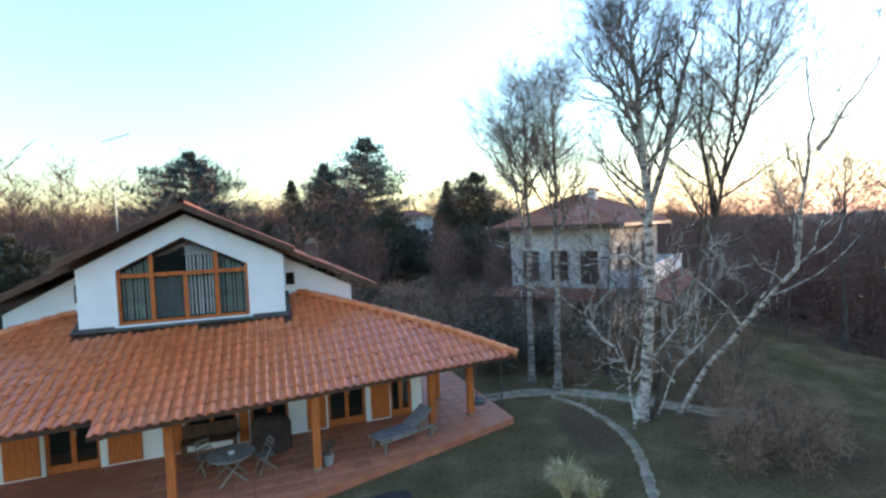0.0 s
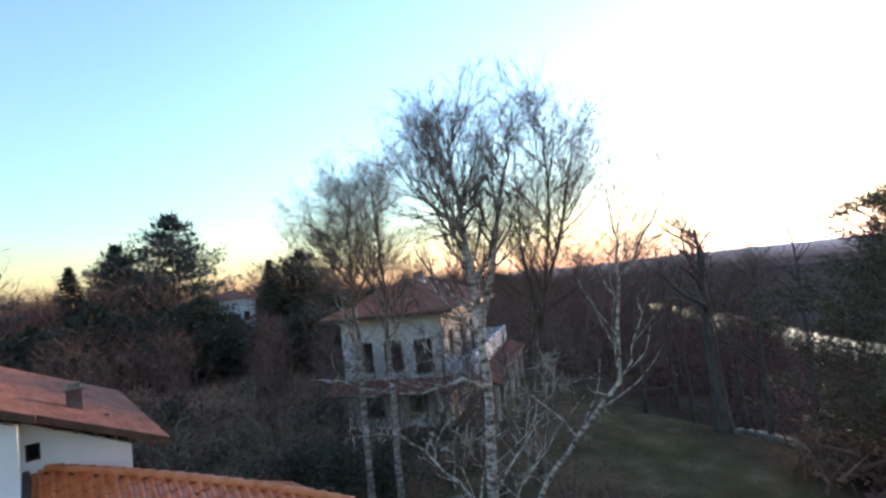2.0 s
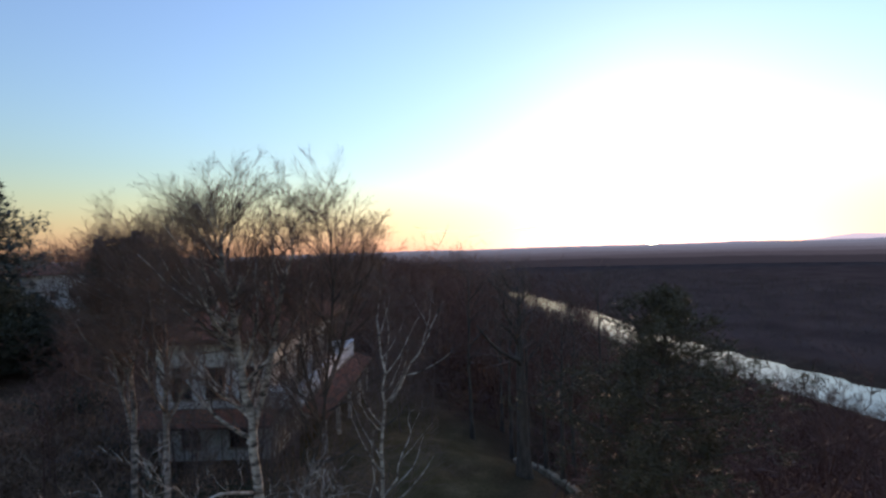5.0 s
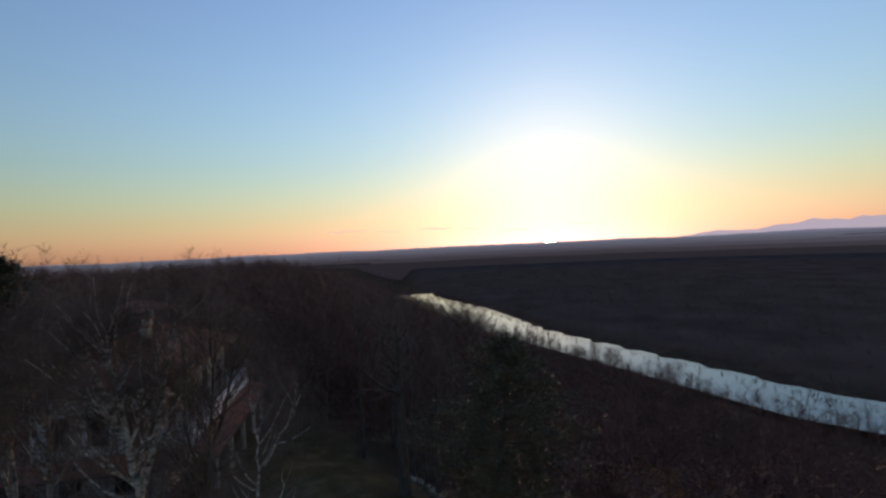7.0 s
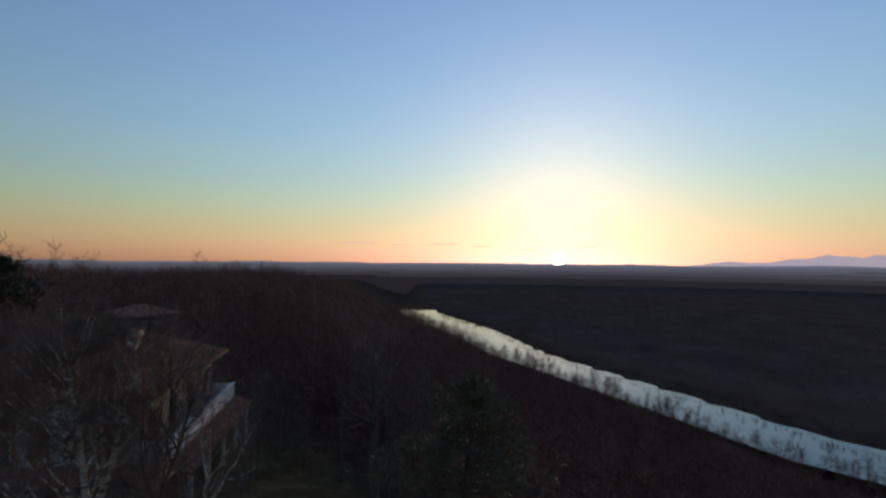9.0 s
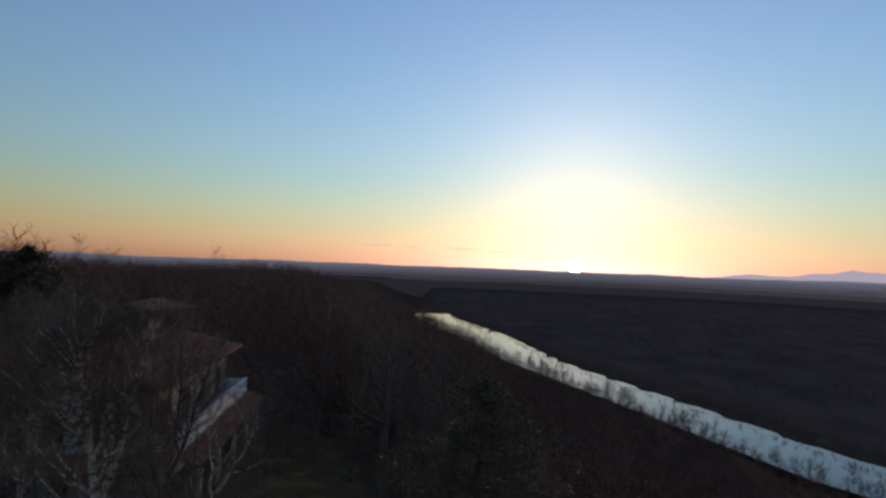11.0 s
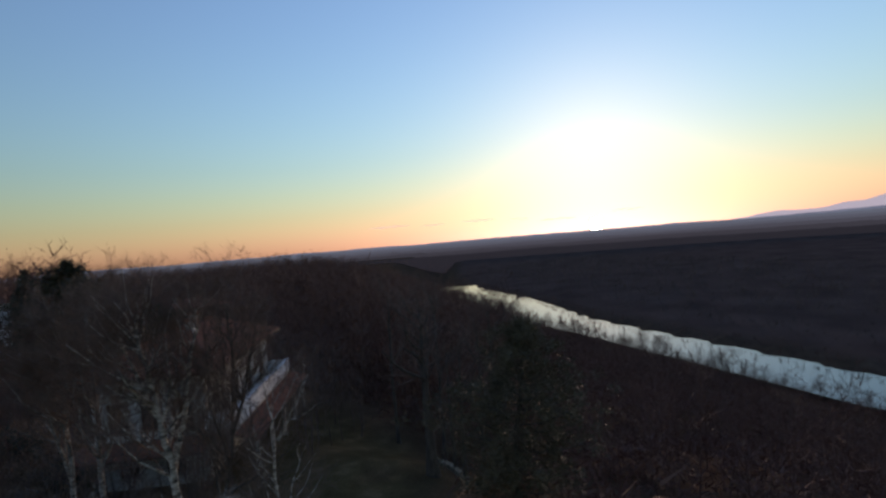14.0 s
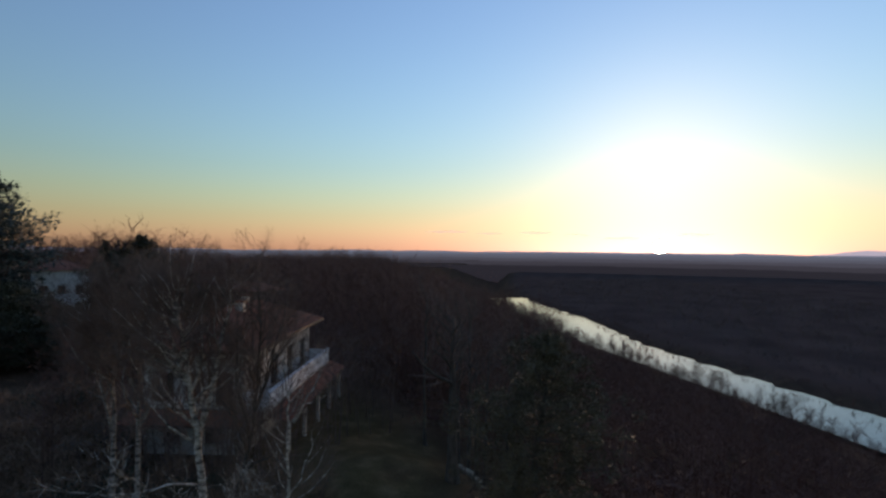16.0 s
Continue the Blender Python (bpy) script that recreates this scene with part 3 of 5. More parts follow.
bare_tree("leaning_birch", 12, [(7.8, 16.0, -0.1), (8.05, 15.1, 1.6), (8.4, 13.4, 3.5), (8.45, 11.5, 5.25), (8.28, 10.9, 7.4), (8.15, 10.6, 8.6), (8.0, 10.5, 9.9)], 0.095, LEAN_FORM, BIRCH, TWIG,
          "slender birch leaning out of the bank, bare and white-barked", "birches", extra=[([(8.38, 10.7, 7.9), (8.7, 10.3, 8.8), (8.9, 9.8, 9.4), (9.1, 9.5, 10.2)], 0.04),
          ([(8.4, 11.8, 4.9), (8.85, 11.5, 5.7), (9.1, 11.3, 6.6), (9.15, 11.2, 7.4)], 0.035)])
bare_tree("birch_tree", 13, [(6.95, 15.9, 0.0), (7.1, 15.3, 2.0), (7.45, 14.5, 4.2), (7.75, 13.4, 7.0), (7.75, 12.6, 9.8), (7.65, 12.1, 11.9)], 0.115, BIRCH_FORM, BARK, TWIG,
          "dark-stemmed bare birch behind the white one", "birches", extra=[([(7.75, 13.2, 7.6), (8.2, 12.6, 9.4), (8.55, 12.2, 11.7)], 0.07), ([(7.7, 13.6, 6.6), (7.2, 13.2, 8.8), (7.1, 12.9, 11.4)], 0.07)], pale=False)
bare_tree("birch_tree", 14, [(4.4, 18.9, -0.1), (4.45, 18.7, 3.1), (4.5, 18.6, 6.5), (4.5, 18.6, 9.5), (4.45, 18.55, 11.9)], 0.15, BIRCH_FORM, BIRCH_GREY, TWIG,
          "pale bare birch beside the garden path", "birches")
bare_tree("birch_tree", 15, [(3.6, 20.0, -0.1), (3.6, 19.9, 4.0), (3.57, 19.7, 7.6), (3.55, 19.5, 9.8), (3.55, 19.4, 11.7)], 0.14, BIRCH_FORM, BIRCH_GREY, TWIG,
          "pale bare birch beside the garden path", "birches", extra=[([(3.58, 19.8, 5.6), (3.1, 19.7, 8.0), (2.8, 19.6, 10.6)], 0.08)])
OAK_FORM = dict(BIRCH_FORM, kids=[12, 7, 5, 3], first=[0.45, 0.2, 0.2, 0.15], angle=[(40, 75), (30, 65), (25, 60), (20, 60)], ratio=[0.42, 0.5, 0.5, 0.5], wobble=[0.06, 0.22, 0.25, 0.25, 0.25])


def on_ground(x, y, sink, *up):
    """A trunk's line: its foot a little under the ground, then heights above it with small shifts."""
    z = height(x, y)
    return [(x, y, z - sink)] + [(x + dx, y + dy, z + h) for dx, dy, h in up]


bare_tree("bare_tree", 16, on_ground(20.2, 19.2, 0.3, (0.0, 0.0, 4.2), (-0.1, 0.0, 7.0), (0.0, 0.1, 9.6)), 0.38, OAK_FORM, BARK, TWIG, "thick dark trunk of a bare tree above the garden wall", pale=False)
bare_tree("bare_tree", 17, on_ground(21.7, 18.0, 0.3, (0.0, 0.0, 3.6), (0.1, -0.1, 8.2)), 0.16, OAK_FORM, BARK, TWIG, "thin dark bare tree above the garden wall", "wall trees", pale=False)
bare_tree("bare_tree", 18, on_ground(22.6, 20.0, 0.3, (-0.1, 0.0, 3.6), (0.0, 0.1, 7.6)), 0.15, OAK_FORM, BARK, TWIG, "thin dark bare tree above the garden wall", "wall trees", pale=False)
for k, (x, y, h, r) in enumerate([(24.0, 28.6, 12.0, 0.16), (25.4, 26.0, 11.5, 0.15), (24.6, 23.6, 12.0, 0.17), (26.5, 21.5, 11.0, 0.14), (23.6, 17.0, 10.6, 0.13), (27.5, 29.5, 11.5, 0.15)]):
    bare_tree("bank_tree", 130 + k, on_ground(x, y, 0.3, (0.1 * (k % 3 - 1), 0.1, h * 0.4), (0.2 * (k % 2), 0.0, h * 0.8), (0.1, 0.15, h * 1.0)), r, dict(OAK_FORM, kids=[14, 6, 5, 3], first=[0.35, 0.2, 0.2, 0.15], ratio=[0.36, 0.55, 0.55, 0.5], angle=[(25, 55), (25, 60), (25, 60), (20, 60)]), BARK, TWIG, "bare brown tree on the falling bank", "bank trees", pale=False)
pine("pine_tree", 18.6, 11.2, height(18.6, 11.2), 9.5 - height(18.6, 11.2), 3.7, 21, mat("pine_needles", (0.060, 0.050, 0.028), (0.105, 0.084, 0.046), 0.6, 0.7, bump=0), "dark bushy pine on the edge of the garden")

# ---- evergreens beyond the garden ----
conifer("cedar_tree", -13.2, 92.5, -0.5, 24.4, 8.6, 22, NEEDLE_HAZED, "large dark cedar with layered boughs", "cedar", "far evergreens")
conifer("cedar_tree", -40.0, 80.0, -0.5, 20.8, 9.0, 23, NEEDLE_HAZED, "broad cedar behind the house, blue-green with painted haze", "cedar", "far evergreens")
conifer("fir_tree", -24.4, 82.5, -0.5, 16.4, 4.0, 24, NEEDLE, "narrow dark fir beside the cedars", "fir", "far evergreens")
conifer("fir_tree", 5.8, 75.0, -0.5, 15.2, 6.5, 25, NEEDLE, "dark broad fir beyond the garden", "cedar", "far evergreens")
conifer("fir_tree", 1.6, 78.8, -0.5, 14.8, 3.6, 26, NEEDLE, "narrow dark fir beside the broad one", "fir", "far evergreens")
conifer("fir_tree", -18.1, 75.0, -0.5, 12.0, 4.2, 27, NEEDLE, "low dark fir below the cedar", "fir", "far evergreens")
conifer("cedar_tree", -20.5, 90.0, -0.5, 19.5, 5.5, 222, NEEDLE_HAZED, "dark cedar standing against the large one", "cedar", "far evergreens")
conifer("fir_tree", -17.5, 90.0, -0.5, 12.0, 4.8, 28, NEEDLE, "low dark fir below the cedar", "fir", "far evergreens")
for k, (x, y, h, w) in enumerate([(-30.0, 72.5, 9.6, 4.2), (-22.5, 65.0, 8.3, 4.0), (-11.2, 70.0, 8.9, 4.5), (0.2, 67.5, 8.3, 4.0), (9.4, 67.5, 8.9, 4.8), (-6.2, 62.5, 9.6, 5.0), (-16.2, 62.5, 9.6, 5.0), (4.4, 60.0, 7.0, 4.0), (-27.5, 57.5, 8.3, 4.5), (-3.8, 72.5, 12.1, 5.0), (-35.0, 62.5, 8.3, 4.0), (15.0, 71.2, 8.3, 4.2)]):
    if abs(math.degrees(math.atan2(x - 4.0, y + 4.5)) + 4.9) < 3.2:
        h, w = 0.6 * h, 0.6 * w
    conifer("evergreen_tree", x, y, -0.3, h, w, 200 + k, NEEDLE, "dark lower evergreen among the tall firs", "cedar", "low evergreens")
conifer("yew_tree", -21.0, 24.0, 0.0, 6.8, 2.4, 29, NEEDLE, "dark rounded evergreen beside the house", "cedar")

# ---- shrubs and hedges ----
for k, (x, y, r, h) in enumerate([(2.6, 21.6, 1.5, 2.2), (4.4, 21.4, 1.6, 2.0), (6.3, 22.0, 1.6, 2.2), (1.2, 24.0, 1.8, 2.4), (3.4, 25.0, 2.0, 2.6), (8.0, 23.6, 1.7, 2.0)]):
    shrub("evergreen_bush", x, y, r, h, 40 + k, NEEDLE, "dark dense evergreen bush along the garden edge", 1500, 0.16, "dark bushes")
for k, (x, y, r, h) in enumerate([(7.6, 12.6, 1.0, 1.5), (8.9, 12.4, 1.1, 1.7), (8.6, 13.9, 1.2, 1.6), (10.0, 13.2, 1.1, 1.5), (9.6, 16.4, 1.3, 1.8), (10.6, 15.0, 1.0, 1.3), (8.2, 18.5, 1.3, 1.7), (10.5, 19.5, 1.4, 1.8), (9.4, 21.6, 1.8, 3.0), (11.2, 22.4, 1.8, 3.2), (7.0, 20.4, 1.5, 2.4), (12.6, 20.6, 1.5, 2.3), (5.2, 19.8, 1.3, 1.9), (4.6, 23.4, 1.8, 3.4), (6.6, 24.0, 1.9, 3.7), (8.4, 24.6, 1.9, 3.7), (2.8, 24.6, 1.8, 3.2)]):
    shrub("bare_bush", x, y, r, h, 60 + k, SHRUB, "russet leafless bush of fine twigs", 1500, 0.22, "russet bushes", thin=0.07)
for k, (x, y, r, h) in enumerate([(-6.0, 40.0, 2.4, 2.6), (-2.5, 37.5, 2.2, 2.4), (4.0, 36.0, 2.2, 2.6), (-9.5, 44.0, 2.6, 3.0), (7.0, 40.0, 2.2, 2.4), (-14.0, 46.0, 2.8, 3.0), (0.5, 43.0, 2.6, 3.0), (18.9, 13.0, 1.5, 1.6), (21.0, 11.0, 1.9, 2.0)]):
    shrub("wild_bush", x, y, r, h, 80 + k, SHRUB if k % 2 or k > 6 else NEEDLE, "dark overgrown bush at the edge of the trees", 1600, 0.2, "wild bushes")

# ---- the woods ----
rw = random.Random(5)
NEAR_KINDS = [tuft(rw, 8.5 + rw.random() * 3, 3.2, 26, 0.028) for _ in range(8)]
near_places, mid_places, far_places = [], [], []
while len(near_places) < 4500:
    x, y = rw.uniform(16, 230), rw.uniform(-70, 330)
    d = bank(x, y)
    if -260 < d < -19 and x > 20.5 + max(0, 26 - y) * 0.2 and not (y > 18 and x < 33 and y < 46) and not (y < 46 and x < 24):
        near_places.append((x, y, height(x, y), rw.uniform(0.55, 0.95) * (0.8 if d > -34 else 1.0), rw.uniform(0, 6.3)))
while len(mid_places) < 2700:
    a, r = rw.uniform(-1.0, 0.75), rw.uniform(62, 440)
    x, y = 5 + r * math.sin(a), 12 + r * math.cos(a)
    view = abs(math.degrees(math.atan2(x - 2.4, y + 7.3)) + 5.6)
    if bank(x, y) < -19 and y > 52 and math.hypot(x - 22, y - 85) > 8 and not (view < 3.2 and y < 112):
        mid_places.append((x, y, height(x, y), rw.uniform(0.65, 1.05) * (1.0 + 0.42 * smooth01((0.12 - a) / 0.15)) * (1.15 if 0.35 < a and r > 140 else 1.0), rw.uniform(0, 6.3)))
while len(far_places) < 5000:
    y = rw.uniform(-150, 460)
    d = 19 + 260 * rw.random() ** 1.6
    x = river_x(y) + d * 1.15
    far_places.append((x, y, height(x, y) - 1.0, rw.uniform(0.2, 0.5) * (0.35 if d < 30 else 0.65 if d < 60 else 1.0), rw.uniform(0, 6.3)))
# taller trees that stand up against the sky
for a in [rw.uniform(2.5, 10) for _ in range(9)] + [3.0, 4.4, 4.9, 5.2, 17.0, 17.6, 19.0]:
    r = rw.uniform(150, 260)
    x, y = 2.4 + r * math.sin(radians(a)), -7.3 + r * math.cos(radians(a))
    mid_places.append((x, y, height(x, y), rw.uniform(1.25, 1.6) if a > 2.5 else rw.uniform(1.15, 1.5), rw.uniform(0, 6.3)))
# undergrowth on the bluff
def clump(rng, n):
    tri = []
    for _ in range(n):
        p = Vector((rng.gauss(0, 0.8), rng.gauss(0, 0.8), abs(rng.gauss(0, 0.7))))
        u1 = Vector((rng.gauss(0, 1), rng.gauss(0, 1), abs(rng.gauss(0, 1.2)))).normalized() * rng.uniform(0.4, 1.1)
        u2 = Vector((rng.gauss(0, 1), rng.gauss(0, 1), rng.gauss(0, 1))).normalized() * 0.05
        tri.append((p - u2, p + u2, p + u1))
    return np.array([[tuple(q) for q in t3] for t3 in tri], dtype=np.float32)


CLUMPS = [clump(rw, 50) for _ in range(6)]
low_places = []
while len(low_places) < 7200:
    x, y = 18 + 150 * rw.random() ** 1.4, rw.uniform(-60, 260)
    if bank(x, y) < -19 and x > 17.6 + (y - 10.2) * 0.425 * (1 if y < 22 else 0) + (5.2 if y >= 22 else 0) and not (y > 18 and x < 27 and y < 46):
        low_places.append((x, y, height(x, y), rw.uniform(0.7, 1.6) * (1 + x / 300), rw.uniform(0, 6.3)))
brush = []
while len(brush) < 620:
    x, y = rw.uniform(-16, 7), rw.uniform(25, 50)
    if not (x < -1 and y < 30) and not (x > 4 and y > 26):
        brush.append((x, y, height(x, y), rw.uniform(0.5, 1.0), rw.uniform(0, 6.3)))
scatter("garden_brush", brush, CLUMPS, SHRUB, "dry brown brush at the back of the garden")
scatter("bluff_undergrowth", low_places, CLUMPS, WOODS, "tangled brown undergrowth below the bare trees")
scatter("bluff_woodland", near_places, NEAR_KINDS, WOODS, "dense bare brown woodland on the river bluff")
scatter("plateau_woodland", mid_places, [tuft(rw, 9 + rw.random() * 3, 3.8, 30, 0.042, 1.8) for _ in range(8)], WOODS, "bare brown woodland beyond the houses")
near_fringe, far_fringe = [], []
yy = -70.0
while yy < 330:
    sl = (river_x(yy + 5) - river_x(yy - 5)) / 10
    nr = Vector((1, -sl)).normalized()
    for side, out in ((-1, near_fringe), (1, far_fringe)):
        for _ in range(5 if side < 0 else 4):
            d = (rw.uniform(16.5, 27.0) if side < 0 else rw.uniform(16.5, 22.0)) - narrow(yy)
            x, y = river_x(yy) + side * nr.x * d, yy + side * nr.y * d + rw.uniform(-1.5, 1.5)
            out.append((x, y, max(height(x, y), RIVER_Z - 0.3), (rw.uniform(0.15, 0.36) if rw.random() < 0.65 else rw.uniform(0.36, 0.68)) * (1.0 if side < 0 else 0.4), rw.uniform(0, 6.3)))
    yy += 3.0
scatter("river_fringe", near_fringe + far_fringe, [tuft(rw, 9 + rw.random() * 3, 4.2, 44, 0.075, 1.2) for _ in range(6)], WOODS, "bare trees along the river's edge")
scatter("far_bank_woodland", far_places, [tuft(rw, 8 + rw.random() * 3, 6.5, 16, 0.11, 0.6) for _ in range(6)], WOODS_HAZED, "bare woodland across the river, greyed by haze in its colour")
small = [(x, y, height(x, y), s, w) for x, y, s, w in [(rw.uniform(-22, 14), rw.uniform(27, 58), rw.uniform(0.35, 0.75), rw.uniform(0, 6.3)) for _ in range(230)] if not (5 < x < 20 and y < 46) and not (x < -1 and y < 31) and abs(math.degrees(math.atan2(x - 2.4, y + 7.3)) + 5.6) > 2.2]
scatter("garden_edge_thicket", small, NEAR_KINDS, WOODS, "thin bare saplings behind the garden")
# saplings round the villa
around = []
while len(around) < 52:
    x, y = rw.uniform(4.0, 24.0), rw.uniform(21.5, 39.0)
    lx, ly = (x - 10.85) * 0.574 + (y - 30.85) * 0.819, -(x - 10.85) * 0.819 + (y - 30.85) * 0.574
    if (ly < -3.6 or lx < -2.2) and ly > -9.5 and lx > -9 and not (x > 12 and y < 28):
        around.append((x, y, height(x, y), rw.uniform(0.35, 0.85), rw.uniform(0, 6.3)))
while len(around) < 76:
    lx, ly = rw.uniform(-6.5, -1.6), rw.uniform(-2.5, 8.5)
    x, y = 10.85 + lx * 0.574 - ly * 0.819, 30.85 + lx * 0.819 + ly * 0.574
    around.append((x, y, height(x, y), rw.uniform(0.4, 0.66), rw.uniform(0, 6.3)))
scatter("villa_saplings", around, NEAR_KINDS, TWIG, "thin bare saplings in front of the villa")

# a denser belt of tall bare trees far behind the house
belt = []
while len(belt) < 620:
    a, r = radians(rw.uniform(-66, -8)), rw.uniform(112, 175)
    x, y = r * math.sin(a), r * math.cos(a)
    belt.append((x, y, -0.5, rw.uniform(0.95, 1.25), rw.uniform(0, 6.3)))
scatter("far_woodland_belt", belt, [tuft(rw, 10 + rw.random() * 3, 3.4, 46, 0.035, 2.2) for _ in range(8)], WOODS, "dense grey-brown belt of bare trees behind the house")

# tall bare trees past the end of the lawn
rim = []
while len(rim) < 95:
    a, r = radians(rw.uniform(30, 52)), rw.uniform(40, 78)
    x, y = r * math.sin(a), r * math.cos(a)
    if bank(x, y) < -30 and not (x < 26 and y < 46):
        rim.append((x, y, height(x, y) - 0.2, rw.uniform(0.95, 1.2), rw.uniform(0, 6.3)))
scatter("rim_woodland", rim, [tuft(rw, 10 + rw.random() * 2.5, 3.6, 52, 0.022, 3.2) for _ in range(8)], WOODS, "tall bare trees along the rim of the bluff")

# far hills and mountains; the haze over them is put into colour and glow
def skyline(name, r, z_of, material, label, a0=-60, a1=120, step=0.5):
    v, f = [], []
    n = int((a1 - a0) / step)
    for i in range(n + 1):
        deg = a0 + i * step
        w = radians(deg)
        v += [(r * math.sin(w), r * math.cos(w), -60), (r * math.sin(w), r * math.cos(w), z_of(deg))]
    f = [(2 * i, 2 * i + 2, 2 * i + 3, 2 * i + 1) for i in range(n)]
    return tagged(new(name, mesh_of(name, v, f, material)), label, "hills", kind="structure")


HILLS = mat("painted_haze_hills", (0.16, 0.17, 0.21), (0.22, 0.23, 0.27), 0.001, 1.0, bump=0)
ALPS = mat("painted_haze_mountains", (0.36, 0.35, 0.40), (0.44, 0.42, 0.46), 0.001, 1.0, bump=0)
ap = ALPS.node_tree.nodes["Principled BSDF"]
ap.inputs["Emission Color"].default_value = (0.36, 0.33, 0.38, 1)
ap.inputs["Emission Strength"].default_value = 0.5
skyline("backdrop_hills", 4500, lambda d: 6 + 14 * noise.noise((d * 0.15, 3.3, 0)) + 4 * noise.noise((d * 0.7, 1.3, 0)), HILLS, "line of distant low hills, blue haze put in as colour and glow")
# ridges added in steps; the distance haze is painted as each one's glow
HAZE_LAYERS = ((3600, 1.0, (0.064, 0.079, 0.106)), (2800, -2.5, (0.056, 0.067, 0.090)), (2150, -7.0, (0.045, 0.051, 0.068)), (1650, -10.5, (0.033, 0.035, 0.046)), (1250, -12.5, (0.021, 0.021, 0.027)), (980, -14.5, (0.010, 0.0095, 0.0125)))
for k, (r, top, glow) in enumerate(HAZE_LAYERS):
    layer = mat("painted_haze_ridge", (0.03, 0.028, 0.03), (0.04, 0.037, 0.04), 0.004, 1.0, bump=0, spec=0.0)
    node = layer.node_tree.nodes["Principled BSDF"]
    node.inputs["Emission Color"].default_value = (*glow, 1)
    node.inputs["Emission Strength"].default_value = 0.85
    skyline("backdrop_ridge", r, lambda d, k=k, top=top, r=r: top + 0.0016 * r * noise.noise((d * 0.10, 5.2 + 3 * k, 0)) + 0.0006 * r * noise.noise((d * 0.6, 6.4 + k, 0)) + 0.7 * noise.noise((d * 4.0, 2.4 + k, 0)), layer, "added backdrop ridge with the evening haze painted in as glow", a0=0, step=0.12)
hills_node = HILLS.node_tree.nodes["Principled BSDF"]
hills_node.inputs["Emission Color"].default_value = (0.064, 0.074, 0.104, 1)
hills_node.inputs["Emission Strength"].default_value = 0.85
skyline("backdrop_mountains", 4800, lambda d: -40 + 175 * smooth01((d - 60) / 28) * (0.8 + 0.35 * noise.noise((d * 0.24, 9.1, 0)) + 0.2 * noise.noise((d * 0.8, 2.1, 0))), ALPS, "pale mountains on the horizon, haze put in as colour and glow", 55)

# thin cloud streaks low over the horizon; sunset light put in as emission
CLOUD = mat("self_lit_cloud", (0.5, 0.45, 0.45), (0.6, 0.55, 0.52), 0.002, 1.0, bump=0)
cp = CLOUD.node_tree.nodes["Principled BSDF"]
cp.inputs["Emission Color"].default_value = (0.62, 0.42, 0.36, 1)
cp.inputs["Emission Strength"].default_value = 0.55
cp.inputs["Alpha"].default_value = 0.45
for az, el, wide, thick in ((33.5, 2.2, 2.6, 0.16), (38.5, 2.0, 1.6, 0.10), (44.0, 2.1, 2.2, 0.14), (48.5, 1.9, 1.5, 0.10), (53.0, 1.5, 2.4, 0.12), (60.5, 1.9, 1.8, 0.10)):
    v = []
    for k in range(25):
        s = k / 24 * 2 - 1
        w = radians(az + s * wide)
        h = 4600 * math.tan(radians(thick)) * (1 - s * s) * (0.8 + 0.4 * noise.noise((az, s * 3, 0)))
        z = 14 + 4600 * math.tan(radians(el)) + 10 * noise.noise((az, s * 2, 4))
        v += [(4600 * math.sin(w), 4600 * math.cos(w), z - h), (4600 * math.sin(w), 4600 * math.cos(w), z + h)]
    tagged(new("cloud", mesh_of("cloud", v, [(2 * k, 2 * k + 2, 2 * k + 3, 2 * k + 1) for k in range(24)], CLOUD)), "thin mauve cloud streak low in the evening sky", "cloud", "cloud streaks", "structure")

# the setting sun, a glowing disc on the horizon
SUNDISC, st, sp = nodes_of("sun_glow")
sp.inputs["Base Color"].default_value = (0, 0, 0, 1)
sp.inputs["Emission Color"].default_value = (1.0, 0.82, 0.50, 1)
sp.inputs["Emission Strength"].default_value = 30.0
sv_ = [(0, 0, 0)] + [(58 * math.cos(k * math.pi / 24), 0, 58 * math.sin(k * math.pi / 24)) for k in range(48)]
disc = new("sun_disc", mesh_of("sun_disc", sv_, [(0, 1 + (k + 1) % 48, 1 + k) for k in range(48)], SUNDISC))
disc.matrix_basis = pose(4650 * math.sin(SUN_AZ), 4650 * math.cos(SUN_AZ), 14 + 44, 0, 0, -57.1)
tagged(disc, "glowing disc of the setting sun on the horizon", "sun", kind="structure")


# ---- the neighbouring villa ----
villa = thing("villa", 10.85, 30.85, -0.85, 55.0, label="two-storey pale villa with a hipped tile roof and a long balcony", category="house")
villa.scale = (1.13, 1.13, 1.13)
VL, VD = 12.7, 6.2


def facade(parent, name, length, z0, z1, thick, openings, material, place):
    """A wall along x with openings (x0, x1, z0, z1) cut through; place moves it to its side of the house."""
    xs = sorted({0.0, length, *(v for o in openings for v in o[:2])})
    zs = sorted({z0, z1, *(v for o in openings for v in o[2:])})
    bm = bmesh.new()
    for x0, x1 in zip(xs, xs[1:]):
        for a, b in zip(zs, zs[1:]):
            mx, mz = (x0 + x1) / 2, (a + b) / 2
            if not any(o[0] < mx < o[1] and o[2] < mz < o[3] for o in openings):
                box(bm, x0, 0, a, x1, thick, b)
    bmesh.ops.remove_doubles(bm, verts=bm.verts, dist=0.001)
    ob = part(name, bm, material, parent)
    ob.matrix_basis = place
    return ob


